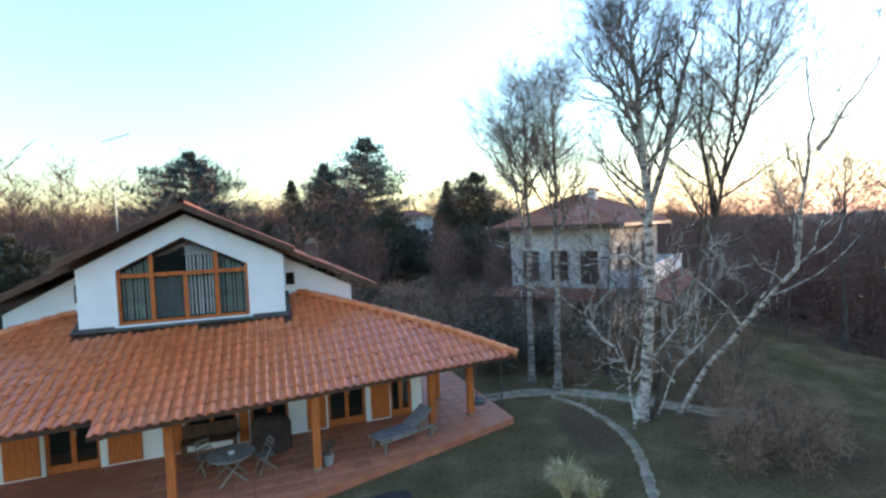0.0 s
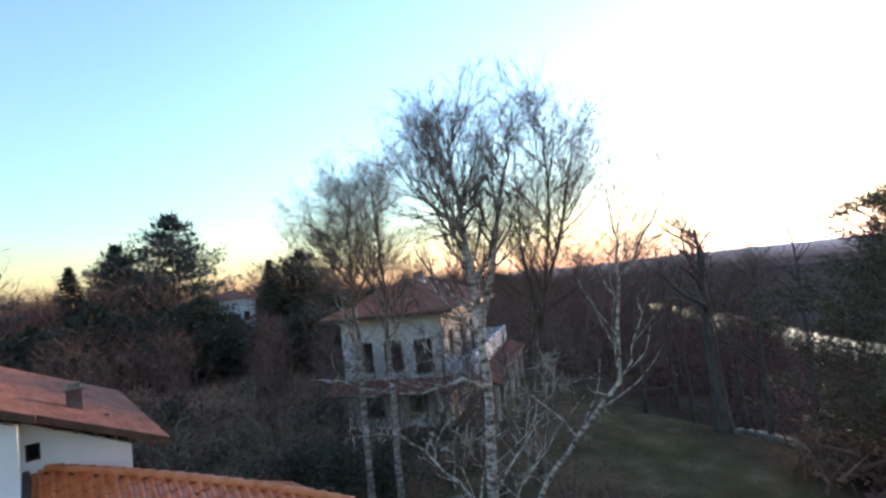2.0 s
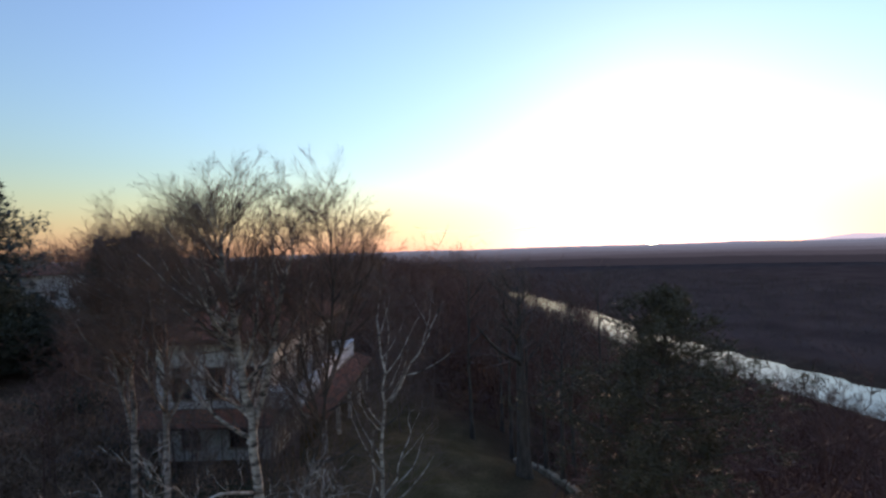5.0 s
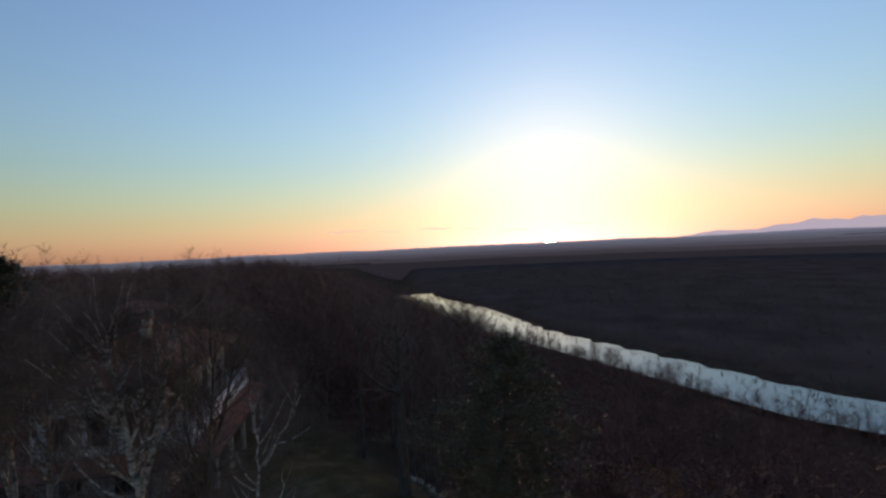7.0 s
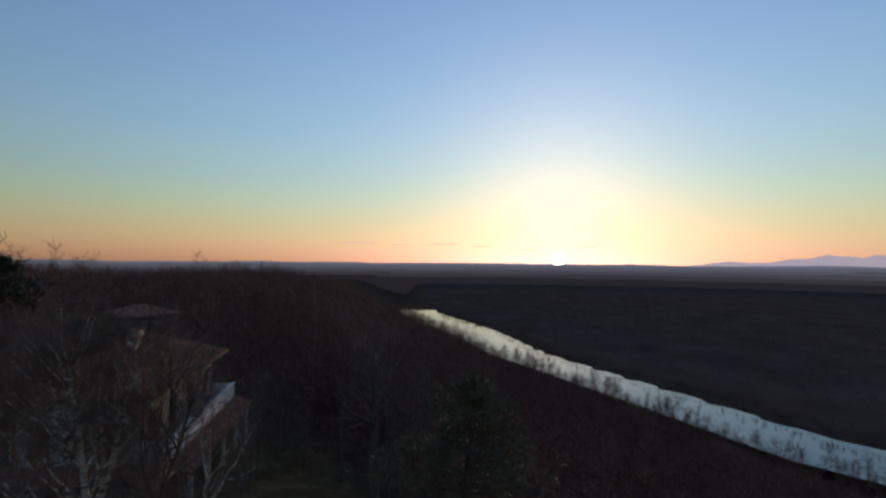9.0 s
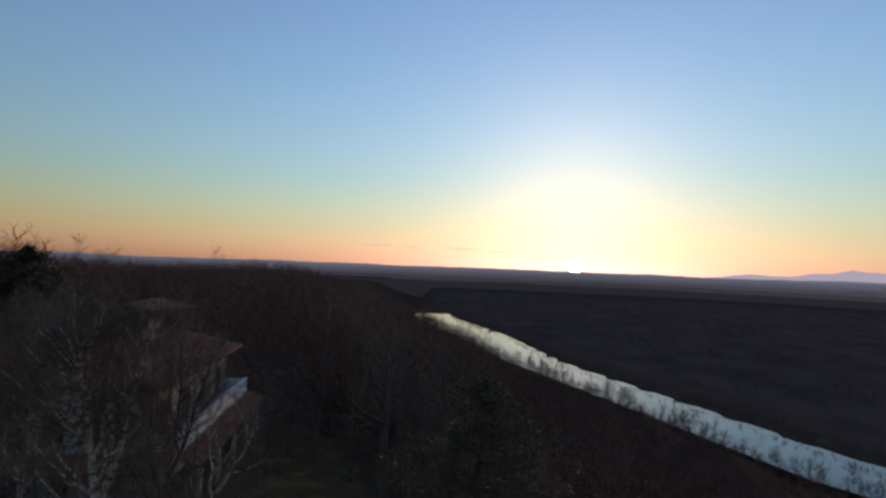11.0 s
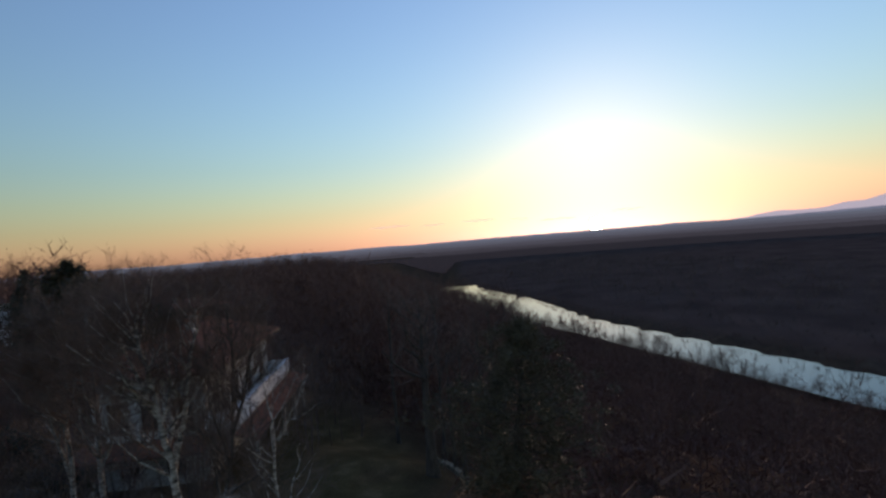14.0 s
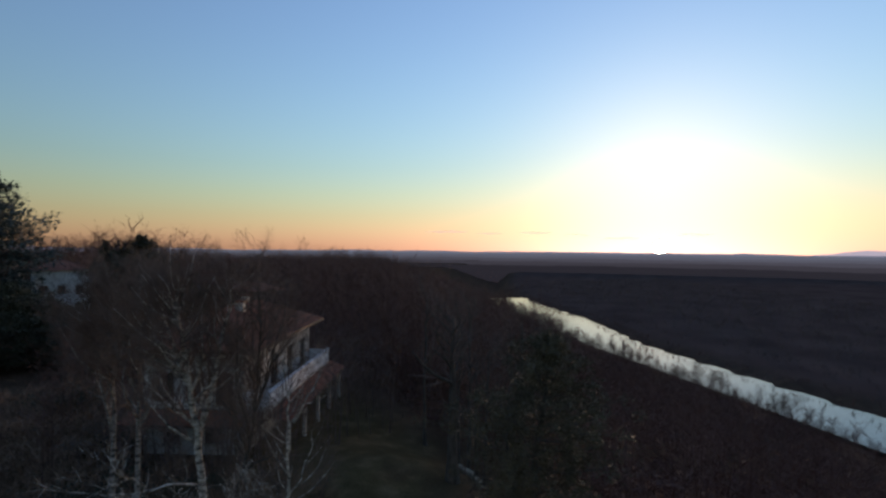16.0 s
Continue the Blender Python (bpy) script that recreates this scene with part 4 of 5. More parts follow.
def casement(parent, o, place, wood, deep=0.12):
    """A window in an opening: frame with a middle bar, a pane, and a sill."""
    x0, x1, z0, z1 = o
    w = part("window", boxes((x0, deep, z0, x0 + 0.07, deep + 0.07, z1), (x1 - 0.07, deep, z0, x1, deep + 0.07, z1), (x0 + 0.07, deep, z1 - 0.07, x1 - 0.07, deep + 0.07, z1), (x0 + 0.07, deep, z0, x1 - 0.07, deep + 0.07, z0 + 0.07),
                             ((x0 + x1) / 2 - 0.04, deep, z0 + 0.07, (x0 + x1) / 2 + 0.04, deep + 0.07, z1 - 0.07)), wood, parent)
    w.matrix_basis = place
    part("pane", boxes((x0 + 0.07, deep + 0.03, z0 + 0.07, x1 - 0.07, deep + 0.04, z1 - 0.07)), GLASS, w)
    part("sill", boxes((x0 - 0.06, -0.05, z0 - 0.06, x1 + 0.06, deep, z0)), STONE, w)
    return w


long_place, left_place = pose(0, 0, 0), pose(0, VD, 0, 0, 0, -90)
long_open = [(1.2, 2.4, 3.0, 5.1), (4.2, 5.6, 3.0, 5.1), (7.4, 8.6, 3.0, 5.1), (10.4, 11.6, 3.0, 5.1), (2.0, 3.2, 0.6, 2.0), (6.0, 7.2, 0.6, 2.0), (9.6, 10.8, 0.6, 2.0)]
left_open = [(0.8, 1.9, 3.2, 4.9), (2.6, 3.7, 3.2, 4.9), (4.4, 5.5, 3.0, 4.9), (1.2, 2.3, 0.6, 1.9), (3.8, 4.9, 0.6, 1.9)]
facade(villa, "long_wall", VL, -0.6, 6.3, 0.3, long_open, PLASTER_OLD, long_place)
facade(villa, "end_wall", VD - 0.3, -0.6, 6.3, 0.3, left_open, PLASTER_OLD, left_place)
part("back_wall", boxes((0.3, VD - 0.3, -0.6, VL, VD, 6.3)), PLASTER_OLD, villa)
part("end_wall", boxes((VL - 0.3, 0.3, -0.6, VL, VD - 0.3, 6.3)), PLASTER_OLD, villa)
# unseen inner panels, coloured dark as the shade behind the windows
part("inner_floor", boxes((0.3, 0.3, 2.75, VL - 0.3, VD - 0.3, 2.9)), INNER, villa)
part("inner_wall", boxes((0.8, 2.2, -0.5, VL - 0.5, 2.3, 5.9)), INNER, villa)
for o in long_open:
    casement(villa, o, long_place, WOOD_DARK)
for o in left_open:
    casement(villa, o, left_place, WOOD_DARK)
# balcony along the long side
part("balcony_slab", boxes((-0.3, -1.7, 2.72, 12.8, 0, 2.9)), PLASTER_OLD, villa)
part("parapet", boxes((-0.3, -1.7, 2.9, 12.8, -1.55, 3.85), (12.65, -1.55, 2.9, 12.8, 0, 3.85), (-0.3, -1.55, 2.9, -0.15, 0, 3.85)), PLASTER, villa, "white rendered parapet")
part("parapet_cap", boxes((-0.36, -1.76, 3.85, 12.86, -1.49, 3.92)), WHITE, villa)


def striped_slope(name, lower, upper, parent, pitch_w=0.24, material=TILE_OLD):
    """A roof slope between two lines, with the waves of its barrel tiles as ridges running up it."""
    (a, b), (c, d) = [[Vector(p) for p in line] for line in (lower, upper)]
    n = max(2, int((b - a).length / pitch_w)) * 4
    nrm = (b - a).cross(c - a).normalized()
    if nrm.z < 0:
        nrm = -nrm
    v, f = [], []
    rows = max(2, int((c - a).length / 0.4))
    for i in range(n + 1):
        s = i / n
        lift = 0.045 * (0.0, 0.7, 1.0, 0.7)[i % 4]
        for k in range(rows + 1):
            q = a.lerp(b, s).lerp(c.lerp(d, s), k / rows)
            v.append(q + nrm * lift)
    for i in range(n):
        for k in range(rows):
            p = i * (rows + 1) + k
            f.append((p, p + rows + 1, p + rows + 2, p + 1))
    return part(name, (v, f), material, parent)


E1, E2, E3, E4 = (-0.9, -1.0, 6.45), (VL + 0.9, -1.0, 6.45), (VL + 0.9, VD + 0.9, 6.45), (-0.9, VD + 0.9, 6.45)
R1, R2 = (3.4, VD / 2, 8.4), (VL - 3.4, VD / 2, 8.4)
striped_slope("roof_slope", (E1, E2), (R1, R2), villa)
striped_slope("roof_slope", (E2, E3), (R2, R2), villa)
striped_slope("roof_slope", (E3, E4), (R2, R1), villa)
striped_slope("roof_slope", (E4, E1), (R1, R1), villa)
part("roof_deck", ([E1, E2, E3, E4, R1, R2, *[(x, y, z - 0.18) for x, y, z in (E1, E2, E3, E4)]],
                   [(0, 1, 5, 4), (1, 2, 5), (2, 3, 4, 5), (3, 0, 4), (6, 7, 1, 0), (7, 8, 2, 1), (8, 9, 3, 2), (9, 6, 0, 3), (9, 8, 7, 6)]), WOOD_DARK, villa)
for x, y in ((4.6, 2.2), (9.2, 3.9)):
    ch = part("chimney", boxes((x, y, 6.6, x + 0.55, y + 0.55, 8.7), bevel=0.02), PLASTER_OLD, villa)
    part("chimney_cap", boxes((x - 0.08, y - 0.08, 8.7, x + 0.63, y + 0.63, 8.8)), TILE_OLD, ch)
# low tiled roofs at the balcony's foot
striped_slope("lower_roof", ((-0.6, -3.0, 2.25), (13.4, -3.0, 2.25)), ((-0.6, -1.7, 2.72), (13.4, -1.7, 2.72)), villa, material=TILE_OLD)
part("lower_roof_deck", slab([(-0.6, -3.0, 2.24), (13.4, -3.0, 2.24), (13.4, -1.7, 2.71), (-0.6, -1.7, 2.71)], 0.1), WOOD_DARK, villa)
striped_slope("lower_roof", ((-1.6, VD + 0.6, 2.25), (-1.6, -0.4, 2.25)), ((-0.3, VD + 0.6, 2.72), (-0.3, -0.4, 2.72)), villa, material=TILE_OLD)
part("lower_roof_deck", slab([(-1.6, VD + 0.6, 2.24), (-1.6, -0.4, 2.24), (-0.02, -0.4, 2.71), (-0.02, VD + 0.6, 2.71)], 0.1), WOOD_DARK, villa)
for x in (0.2, 3.3, 6.4, 9.5, 12.6):
    part("porch_post", boxes((x, -2.75, -0.6, x + 0.22, -2.53, 2.28)), PLASTER_OLD, villa)


def plain_house(name, x, y, z, turn, w, d, h, roof_h, wall, label, wins):
    """A far house: walls, a hipped roof and its windows."""
    t = thing(name, x, y, z, turn, label=label, category="house")
    op = [(a, a + 1.1, b, b + 1.4) for a, b in wins]
    facade(t, "front_wall", w, -1, h, 0.3, op, wall, pose(0, 0, 0))
    part("wall", boxes((0, 0.3, -1, 0.3, d, h), (w - 0.3, 0.3, -1, w, d, h), (0.3, d - 0.3, -1, w - 0.3, d, h)), wall, t)
    part("inner_wall", boxes((0.3, 1.2, -0.9, w - 0.3, 1.3, h - 0.1)), INNER, t)
    for o in op:
        casement(t, o, pose(0, 0, 0), WOOD_DARK)
    a, b, c, e = (-0.6, -0.6, h), (w + 0.6, -0.6, h), (w + 0.6, d + 0.6, h), (-0.6, d + 0.6, h)
    r1, r2 = (d / 2, d / 2, h + roof_h), (w - d / 2, d / 2, h + roof_h)
    part("roof", ([a, b, c, e, r1, r2], [(0, 1, 5, 4), (1, 2, 5), (2, 3, 4, 5), (3, 0, 4), (3, 2, 1, 0)]), TILE_OLD, t)
    return t


BRICKY = mat("dull_brick", (0.13, 0.09, 0.075), (0.20, 0.15, 0.125), 2.0, 0.9, bump=0.3)
plain_house("far_house", 20.0, 84.0, 0.5, 20.0, 9.0, 7.0, 5.2, 1.6, BRICKY, "brown brick far house among the bare trees", [(0.8, 2.6), (3.6, 2.6), (6.6, 2.6)])
plain_house("white_house", -9.0, 100.0, 0.6, 8.0, 8.0, 7.0, 8.6, 1.6, PLASTER, "white far house half hidden by evergreens", [(1.0, 4.6), (3.4, 4.6), (5.8, 4.6), (1.0, 1.6), (5.8, 1.6)])


# ---- the house with the porch ----
house = thing("house", -7.87, 14.95, 0.0, 19.0, label="white house with a glazed gable and a terracotta tiled porch roof", category="house")
GABLE = [(-2.8, 2.4), (2.9, 2.4), (2.9, 5.92), (0.1, 7.3), (-2.8, 5.78)]
GLAZE = [(-1.81, 4.06), (1.81, 4.06), (1.81, 5.70), (0.0, 6.62), (-1.81, 5.70)]


def holed_wall(outer, hole, y0, y1):
    """A wall of the outer polygon with the hole cut through, both with the same number of corners."""
    n = len(outer)
    vs = [(x, y, z) for y in (y0, y1) for poly in (outer, hole) for x, z in poly]
    fs = []
    for i in range(n):
        j = (i + 1) % n
        fs += [(i, j, n + j, n + i), (2 * n + j, 2 * n + i, 3 * n + i, 3 * n + j), (n + i, n + j, 3 * n + j, 3 * n + i), (j, i, 2 * n + i, 2 * n + j)]
    return vs, fs


part("gable_wall", holed_wall(GABLE, GLAZE, 0.0, 0.3), PLASTER, house)
part("bay_side_wall", boxes((-2.8, 0.3, 2.4, -2.5, 1.3, 5.75)), PLASTER, house)
part("bay_side_wall", boxes((2.6, 0.3, 2.4, 2.9, 1.3, 5.85)), PLASTER, house)
WING_R, WING_RH = [(2.6, 2.4), (5.25, 2.4), (5.25, 4.62), (2.6, 5.95)], [(2.98, 4.78), (3.28, 4.78), (3.28, 5.22), (2.98, 5.22)]
WING_L, WING_LH = [(-5.1, 2.4), (-2.5, 2.4), (-2.5, 5.88), (-5.1, 4.5)], [(-3.28, 4.7), (-2.9, 4.7), (-2.9, 5.25), (-3.28, 5.25)]
for outer, hole in ((WING_R, WING_RH), (WING_L, WING_LH)):
    part("wing_wall", holed_wall(outer, hole, 1.3, 1.6), PLASTER, house)
    (x0, z0), (x1, _), (_, z1), _ = hole
    w = part("window", boxes((x0, 1.38, z0, x1, 1.43, z0 + 0.04), (x0, 1.38, z1 - 0.04, x1, 1.43, z1), (x0, 1.38, z0 + 0.04, x0 + 0.04, 1.43, z1 - 0.04), (x1 - 0.04, 1.38, z0 + 0.04, x1, 1.43, z1 - 0.04)), WOOD_DARK, house)
    part("pane", boxes((x0 + 0.04, 1.4, z0 + 0.04, x1 - 0.04, 1.41, z1 - 0.04)), GLASS, w)
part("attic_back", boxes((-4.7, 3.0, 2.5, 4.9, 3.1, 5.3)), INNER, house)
part("side_wall", boxes((4.95, 1.6, 0.2, 5.25, 13.0, 4.6)), PLASTER, house)
part("side_wall", boxes((-5.1, 1.6, 0.2, -4.8, 13.0, 4.5)), PLASTER, house)
part("back_wall", prism([(-4.8, 0.2), (4.95, 0.2), (4.95, 4.65), (0.1, 7.2), (-4.8, 4.6)], 12.7, 13.0), PLASTER, house)
part("attic_floor", boxes((-4.7, 0.3, 3.1, 4.9, 12.6, 3.25)), INNER, house)


def pitch(u0, z0, u1, z1, y0, y1, thick=0.14):
    return slab([(u0, y0, z0), (u1, y0, z1), (u1, y1, z1), (u0, y1, z0)], thick)


# main roof and the roof of the bay, with brown barge boards
for nm, u0, z0, u1, z1, y0, y1 in (("main_roof", 0.1, 7.45, 6.1, 4.62, 0.75, 13.4), ("main_roof", 0.1, 7.45, -6.2, 4.5, 0.75, 13.4),
                                   ("bay_roof", 0.1, 7.62, 3.25, 6.12, -0.5, 1.6), ("bay_roof", 0.1, 7.62, -3.2, 5.98, -0.5, 1.6)):
    deck = part(nm, pitch(u0, z0, u1, z1, y0, y1), WOOD_DARK, house)
    lo, hi = ((u1, y0, z1 + 0.01), (u1, y1, z1 + 0.01)), ((u0, y0, z0 + 0.01), (u0, y1, z0 + 0.01))
    sl = striped_slope("tiled_slope", lo, hi, house, material=TILE_OLD)
    part("barge_board", slab([(u0, y0 - 0.04, z0 + 0.03), (u1, y0 - 0.04, z1 + 0.03), (u1, y0 - 0.005, z1 + 0.03), (u0, y0 - 0.005, z0 + 0.03)], 0.2), WOOD_DARK, house)
for k in range(6):
    f = (k + 0.5) / 6
    part("rafter_end", boxes((3.4 + 2.5 * f - 0.04, 0.85, 5.80 - 1.18 * f - 0.2, 3.4 + 2.5 * f + 0.04, 1.3, 5.80 - 1.18 * f - 0.06)), WOOD_DARK, house)
v, f = [], []
tube(v, f, [Vector((0.1, -0.5, 7.64)), Vector((0.1, 13.4, 7.50))], [0.11, 0.11], 8)
part("ridge_cap", (v, f), TILE_OLD, house)

# chimney on the slope of the roof
stack = part("chimney", boxes((3.9, 3.3, 5.3, 4.3, 3.7, 6.15), bevel=0.01), BRICKY, house, "narrow plastered brick chimney")
part("chimney_cap", boxes((3.82, 3.22, 6.15, 4.38, 3.78, 6.21), (3.95, 3.35, 6.21, 4.25, 3.65, 6.36), bevel=0.01), STONE, stack)

# glazed gable: frame, panes, blinds
fr = part("window_frame", boxes((-1.81, 0.08, 4.06, 1.81, 0.18, 4.15), (-1.81, 0.08, 4.15, -1.73, 0.18, 5.70), (1.73, 0.08, 4.15, 1.81, 0.18, 5.70)), WOOD, house, "orange-stained timber frame")
part("transom", boxes((-1.73, 0.07, 5.46, 1.73, 0.19, 5.57)), WOOD, fr)
part("mullion", boxes((-0.95, 0.075, 4.15, -0.84, 0.185, 6.12)), WOOD, fr)
part("mullion", boxes((-0.045, 0.075, 4.15, 0.065, 0.185, 5.46)), WOOD, fr)
part("mullion", boxes((0.83, 0.075, 4.15, 0.95, 0.185, 6.12)), WOOD, fr)
for s in (-1, 1):
    part("sloping_rail", slab([(0, 0.08, 6.62), (s * 1.81, 0.08, 5.70), (s * 1.81, 0.18, 5.70), (0, 0.18, 6.62)], 0.05), WOOD_DARK, fr)
for x0, x1 in ((-1.73, -0.95), (-0.84, -0.045), (0.065, 0.83), (0.95, 1.73)):
    part("pane", boxes((x0, 0.12, 4.15, x1, 0.13, 5.46)), GLASS, fr)
for poly in ([(-1.73, 5.57), (-0.95, 5.57), (-0.95, 6.10), (-1.73, 5.72)], [(-0.84, 5.57), (0.83, 5.57), (0.83, 6.16), (0.0, 6.58), (-0.84, 6.16)], [(0.95, 5.57), (1.73, 5.57), (1.73, 5.72), (0.95, 6.10)]):
    part("pane", prism(poly, 0.12, 0.13), GLASS, fr)
part("window_sill", boxes((-1.9, -0.05, 4.0, 1.9, 0.08, 4.06), bevel=0.01), WHITE, house)
# darker copy of the blind colour, painted shade for slats in the duller panes
BLIND_SHADED = mat("shaded_green_blind", (0.20, 0.26, 0.22), (0.29, 0.35, 0.30), 3.0, 0.8, bump=0)
CURTAIN = mat("sheer_grey_curtain", (0.11, 0.13, 0.125), (0.16, 0.18, 0.17), 2.0, 0.9, bump=0.1)
for k in range(34):
    x = -1.68 + k * 0.102 + 0.01 * math.sin(k * 2.3)
    if -0.90 < x < 0.02:
        continue
    bright = 0.02 < x < 0.84
    top = min(6.35, 6.5 - abs(x) * 0.52)
    wide = 0.026 if bright else 0.040
    b = part("blind_slat", boxes((-wide, -0.004, 4.17, wide, 0.004, top)), BLIND if bright else BLIND_SHADED, house, "" if bright else "grey-green slat with shade put into its colour")
    b.matrix_basis = pose(x, 0.24, 0, 0, 0, 4 + 6 * math.sin(k * 1.7) if bright else (-25 if x > 0 else -12))
fold_v, fold_f = [], []
for k in range(25):
    x = -0.90 + k * 0.0375
    fold_v += [(x, 0.27 + 0.02 * math.sin(k * 1.9), 4.17), (x, 0.27 + 0.02 * math.sin(k * 1.9 + 0.4), 5.44)]
fold_f = [(2 * k, 2 * k + 2, 2 * k + 3, 2 * k + 1) for k in range(24)]
part("curtain", (fold_v, fold_f), CURTAIN, house, "sheer grey curtain drawn behind one pane", smooth=True)
part("room_back", boxes((-2.5, 2.4, 3.25, 2.6, 2.5, 6.0)), INNER, house)


# the porch roof: single tiles on a slope from the eaves up to the gable
def eave_v(u):
    return -4.33 + (u + 1.4) * (1.66 / 11.24)


def roof_z(u, v):
    e = eave_v(u)
    return 2.38 + (v - e) * 1.54 / (0 - e)


def hip_v(u):
    """Where the slope ends upwards: at the hips, at the bay, or at the wing walls."""
    top = 1.3
    if u > 3.4:
        top = min(top, 1.3 - (u - 3.4) * 3.97 / 6.44)
    if u < -3.3:
        top = min(top, 1.3 + (u + 3.3) * 3.97 / 6.44)
    return top


def start_v(u):
    return eave_v(u) if u > -1.47 else eave_v(u) + 0.52


# the boards under the tiles
dv, df = [], []
cols = [-8.0 + 0.25 * i for i in range(72)]
for u in cols:
    a, b = start_v(u), max(hip_v(u), start_v(u) + 0.02)
    for v in (a, b):
        dv.append((u, v, roof_z(u, v) - 0.02))
    for v in (a, b):
        dv.append((u, v, roof_z(u, v) - 0.12))
for i in range(len(cols) - 1):
    p, q = 4 * i, 4 * i + 4
    df += [(p, q, q + 1, p + 1), (p + 3, q + 3, q + 2, p + 2), (p, p + 2, q + 2, q), (p + 1, q + 1, q + 3, p + 3)]
part("porch_deck", (dv, df), WOOD_DARK, house)
part("porch_side", slab([(9.84, -2.67, 2.36), (9.84, 1.6, 1.93), (3.4, 1.6, 4.37), (3.4, 1.3, 4.40)], 0.1), TILE, house)

TILE_W, TILE_L = 0.25, 0.37
tv, tf = [], []
prof = [(0.0, 0.0), (0.05, -0.004), (0.09, 0.004), (0.12, 0.040), (0.16, 0.066), (0.20, 0.052), (0.25, 0.002)]
for x, z in prof:
    tv += [(x - 0.125, 0, z + 0.03), (x - 0.125, 0.41, z + 0.006), (x - 0.125, 0, z + 0.012)]
for i in range(len(prof) - 1):
    a, b = 3 * i, 3 * i + 3
    tf += [(a, b, b + 1, a + 1), (a + 2, b + 2, b, a)]
tile_mesh = mesh_of("roof_tile", tv, tf, TILE)
tile_co = np.array(tv)
rt = random.Random(3)
spots = []
u = -7.8
while u < 9.75:
    v, row = start_v(u) - 0.05, 0
    while v + 0.16 < hip_v(u):
        if not (-2.85 < u < 2.98 and v + 0.41 > -0.0):
            spots.append((row, u, v))
        v += TILE_L
        row += 1
    u += TILE_W
spots.sort(key=lambda s: (s[0] > 6, s[0] if s[1] > -2 else 9, abs(s[1] - 3)))
rest_v, rest_f = [], []
for n, (row, u, v) in enumerate(spots):
    z = roof_z(u, v)
    slope = math.atan((roof_z(u, v + 0.3) - z) / 0.3)
    m = pose(u + rt.gauss(0, 0.004), v + rt.gauss(0, 0.006), z - 0.012 + rt.gauss(0, 0.003), math.degrees(slope), rt.gauss(0, 0.35), rt.gauss(0, 0.4))
    if n < 300:
        t = new("roof_tile", tile_mesh)
        t.parent = house
        t.matrix_basis = m
    else:
        k = len(rest_v)
        rest_v += [m @ Vector(q) for q in tv]
        rest_f += [tuple(i + k for i in q) for q in tf]
tagged(part("tile_field", (rest_v, rest_f), TILE, house, "orange-red terracotta tiles"), kind="stuff")
# lead strips where the tiles meet the bay
part("flashing", boxes((-2.95, -0.03, 3.9, 3.05, -0.003, 4.06)), LEAD, house)
part("flashing", slab([(-2.99, -0.16, roof_z(-3.0, -0.16) + 0.10), (3.05, -0.16, roof_z(3.0, -0.16) + 0.10), (3.05, -0.004, roof_z(3.0, 0) + 0.11), (-2.99, -0.004, roof_z(-3.0, 0) + 0.11)], 0.03), LEAD, house)
for s0, s1 in ((-2.99, -2.804), (2.904, 3.05)):
    part("flashing", slab([(s0, -0.003, roof_z(s0, 0) + 0.11), (s1, -0.003, roof_z(s0, 0) + 0.11), (s1, 1.29, roof_z(s0, 1.29) + 0.12), (s0, 1.29, roof_z(s0, 1.29) + 0.12)], 0.03), LEAD, house)
# rounded caps on the hip
def on_hip(f, u0, u1):
    u = u0 + (u1 - u0) * f
    return Vector((u, hip_v(u), roof_z(u, hip_v(u)) + 0.02))


n = 21
for k in range(n):
    a, b = on_hip(k / n, 9.9, 3.4), on_hip((k + 1.12) / n, 9.9, 3.4)
    v, f = [], []
    tube(v, f, [a + Vector((0, 0, 0.05)), b + Vector((0, 0, 0.03))], [0.12, 0.10], 8)
    part("hip_cap", (v, f), RIDGE, house)
for k in range(14):
    a, b = on_hip(k / 14, -8.0, -3.3), on_hip((k + 1.12) / 14, -8.0, -3.3)
    v, f = [], []
    tube(v, f, [a + Vector((0, 0, 0.05)), b + Vector((0, 0, 0.03))], [0.12, 0.10], 8)
    part("hip_cap", (v, f), RIDGE, house)

# eaves: beam, rafters and posts
part("eaves_beam", slab([(-1.3, eave_v(-1.3) + 0.75, 2.52), (9.3, eave_v(9.3) + 0.75, 2.52), (9.3, eave_v(9.3) + 0.93, 2.52), (-1.3, eave_v(-1.3) + 0.93, 2.52)], 0.2), WOOD_DARK, house)
part("fascia", slab([(-1.45, eave_v(-1.45) + 0.02, 2.36), (9.8, eave_v(9.8) + 0.02, 2.36), (9.8, eave_v(9.8) + 0.06, 2.36), (-1.45, eave_v(-1.45) + 0.06, 2.36)], 0.12), WOOD_DARK, house)
part("fascia", slab([(-8.0, start_v(-8.0) + 0.02, roof_z(-8.0, start_v(-8.0)) - 0.03), (-1.5, start_v(-1.5) + 0.02, roof_z(-1.5, start_v(-1.5)) - 0.03), (-1.5, start_v(-1.5) + 0.06, roof_z(-1.5, start_v(-1.5)) - 0.03), (-8.0, start_v(-8.0) + 0.06, roof_z(-8.0, start_v(-8.0)) - 0.03)], 0.12), WOOD_DARK, house)
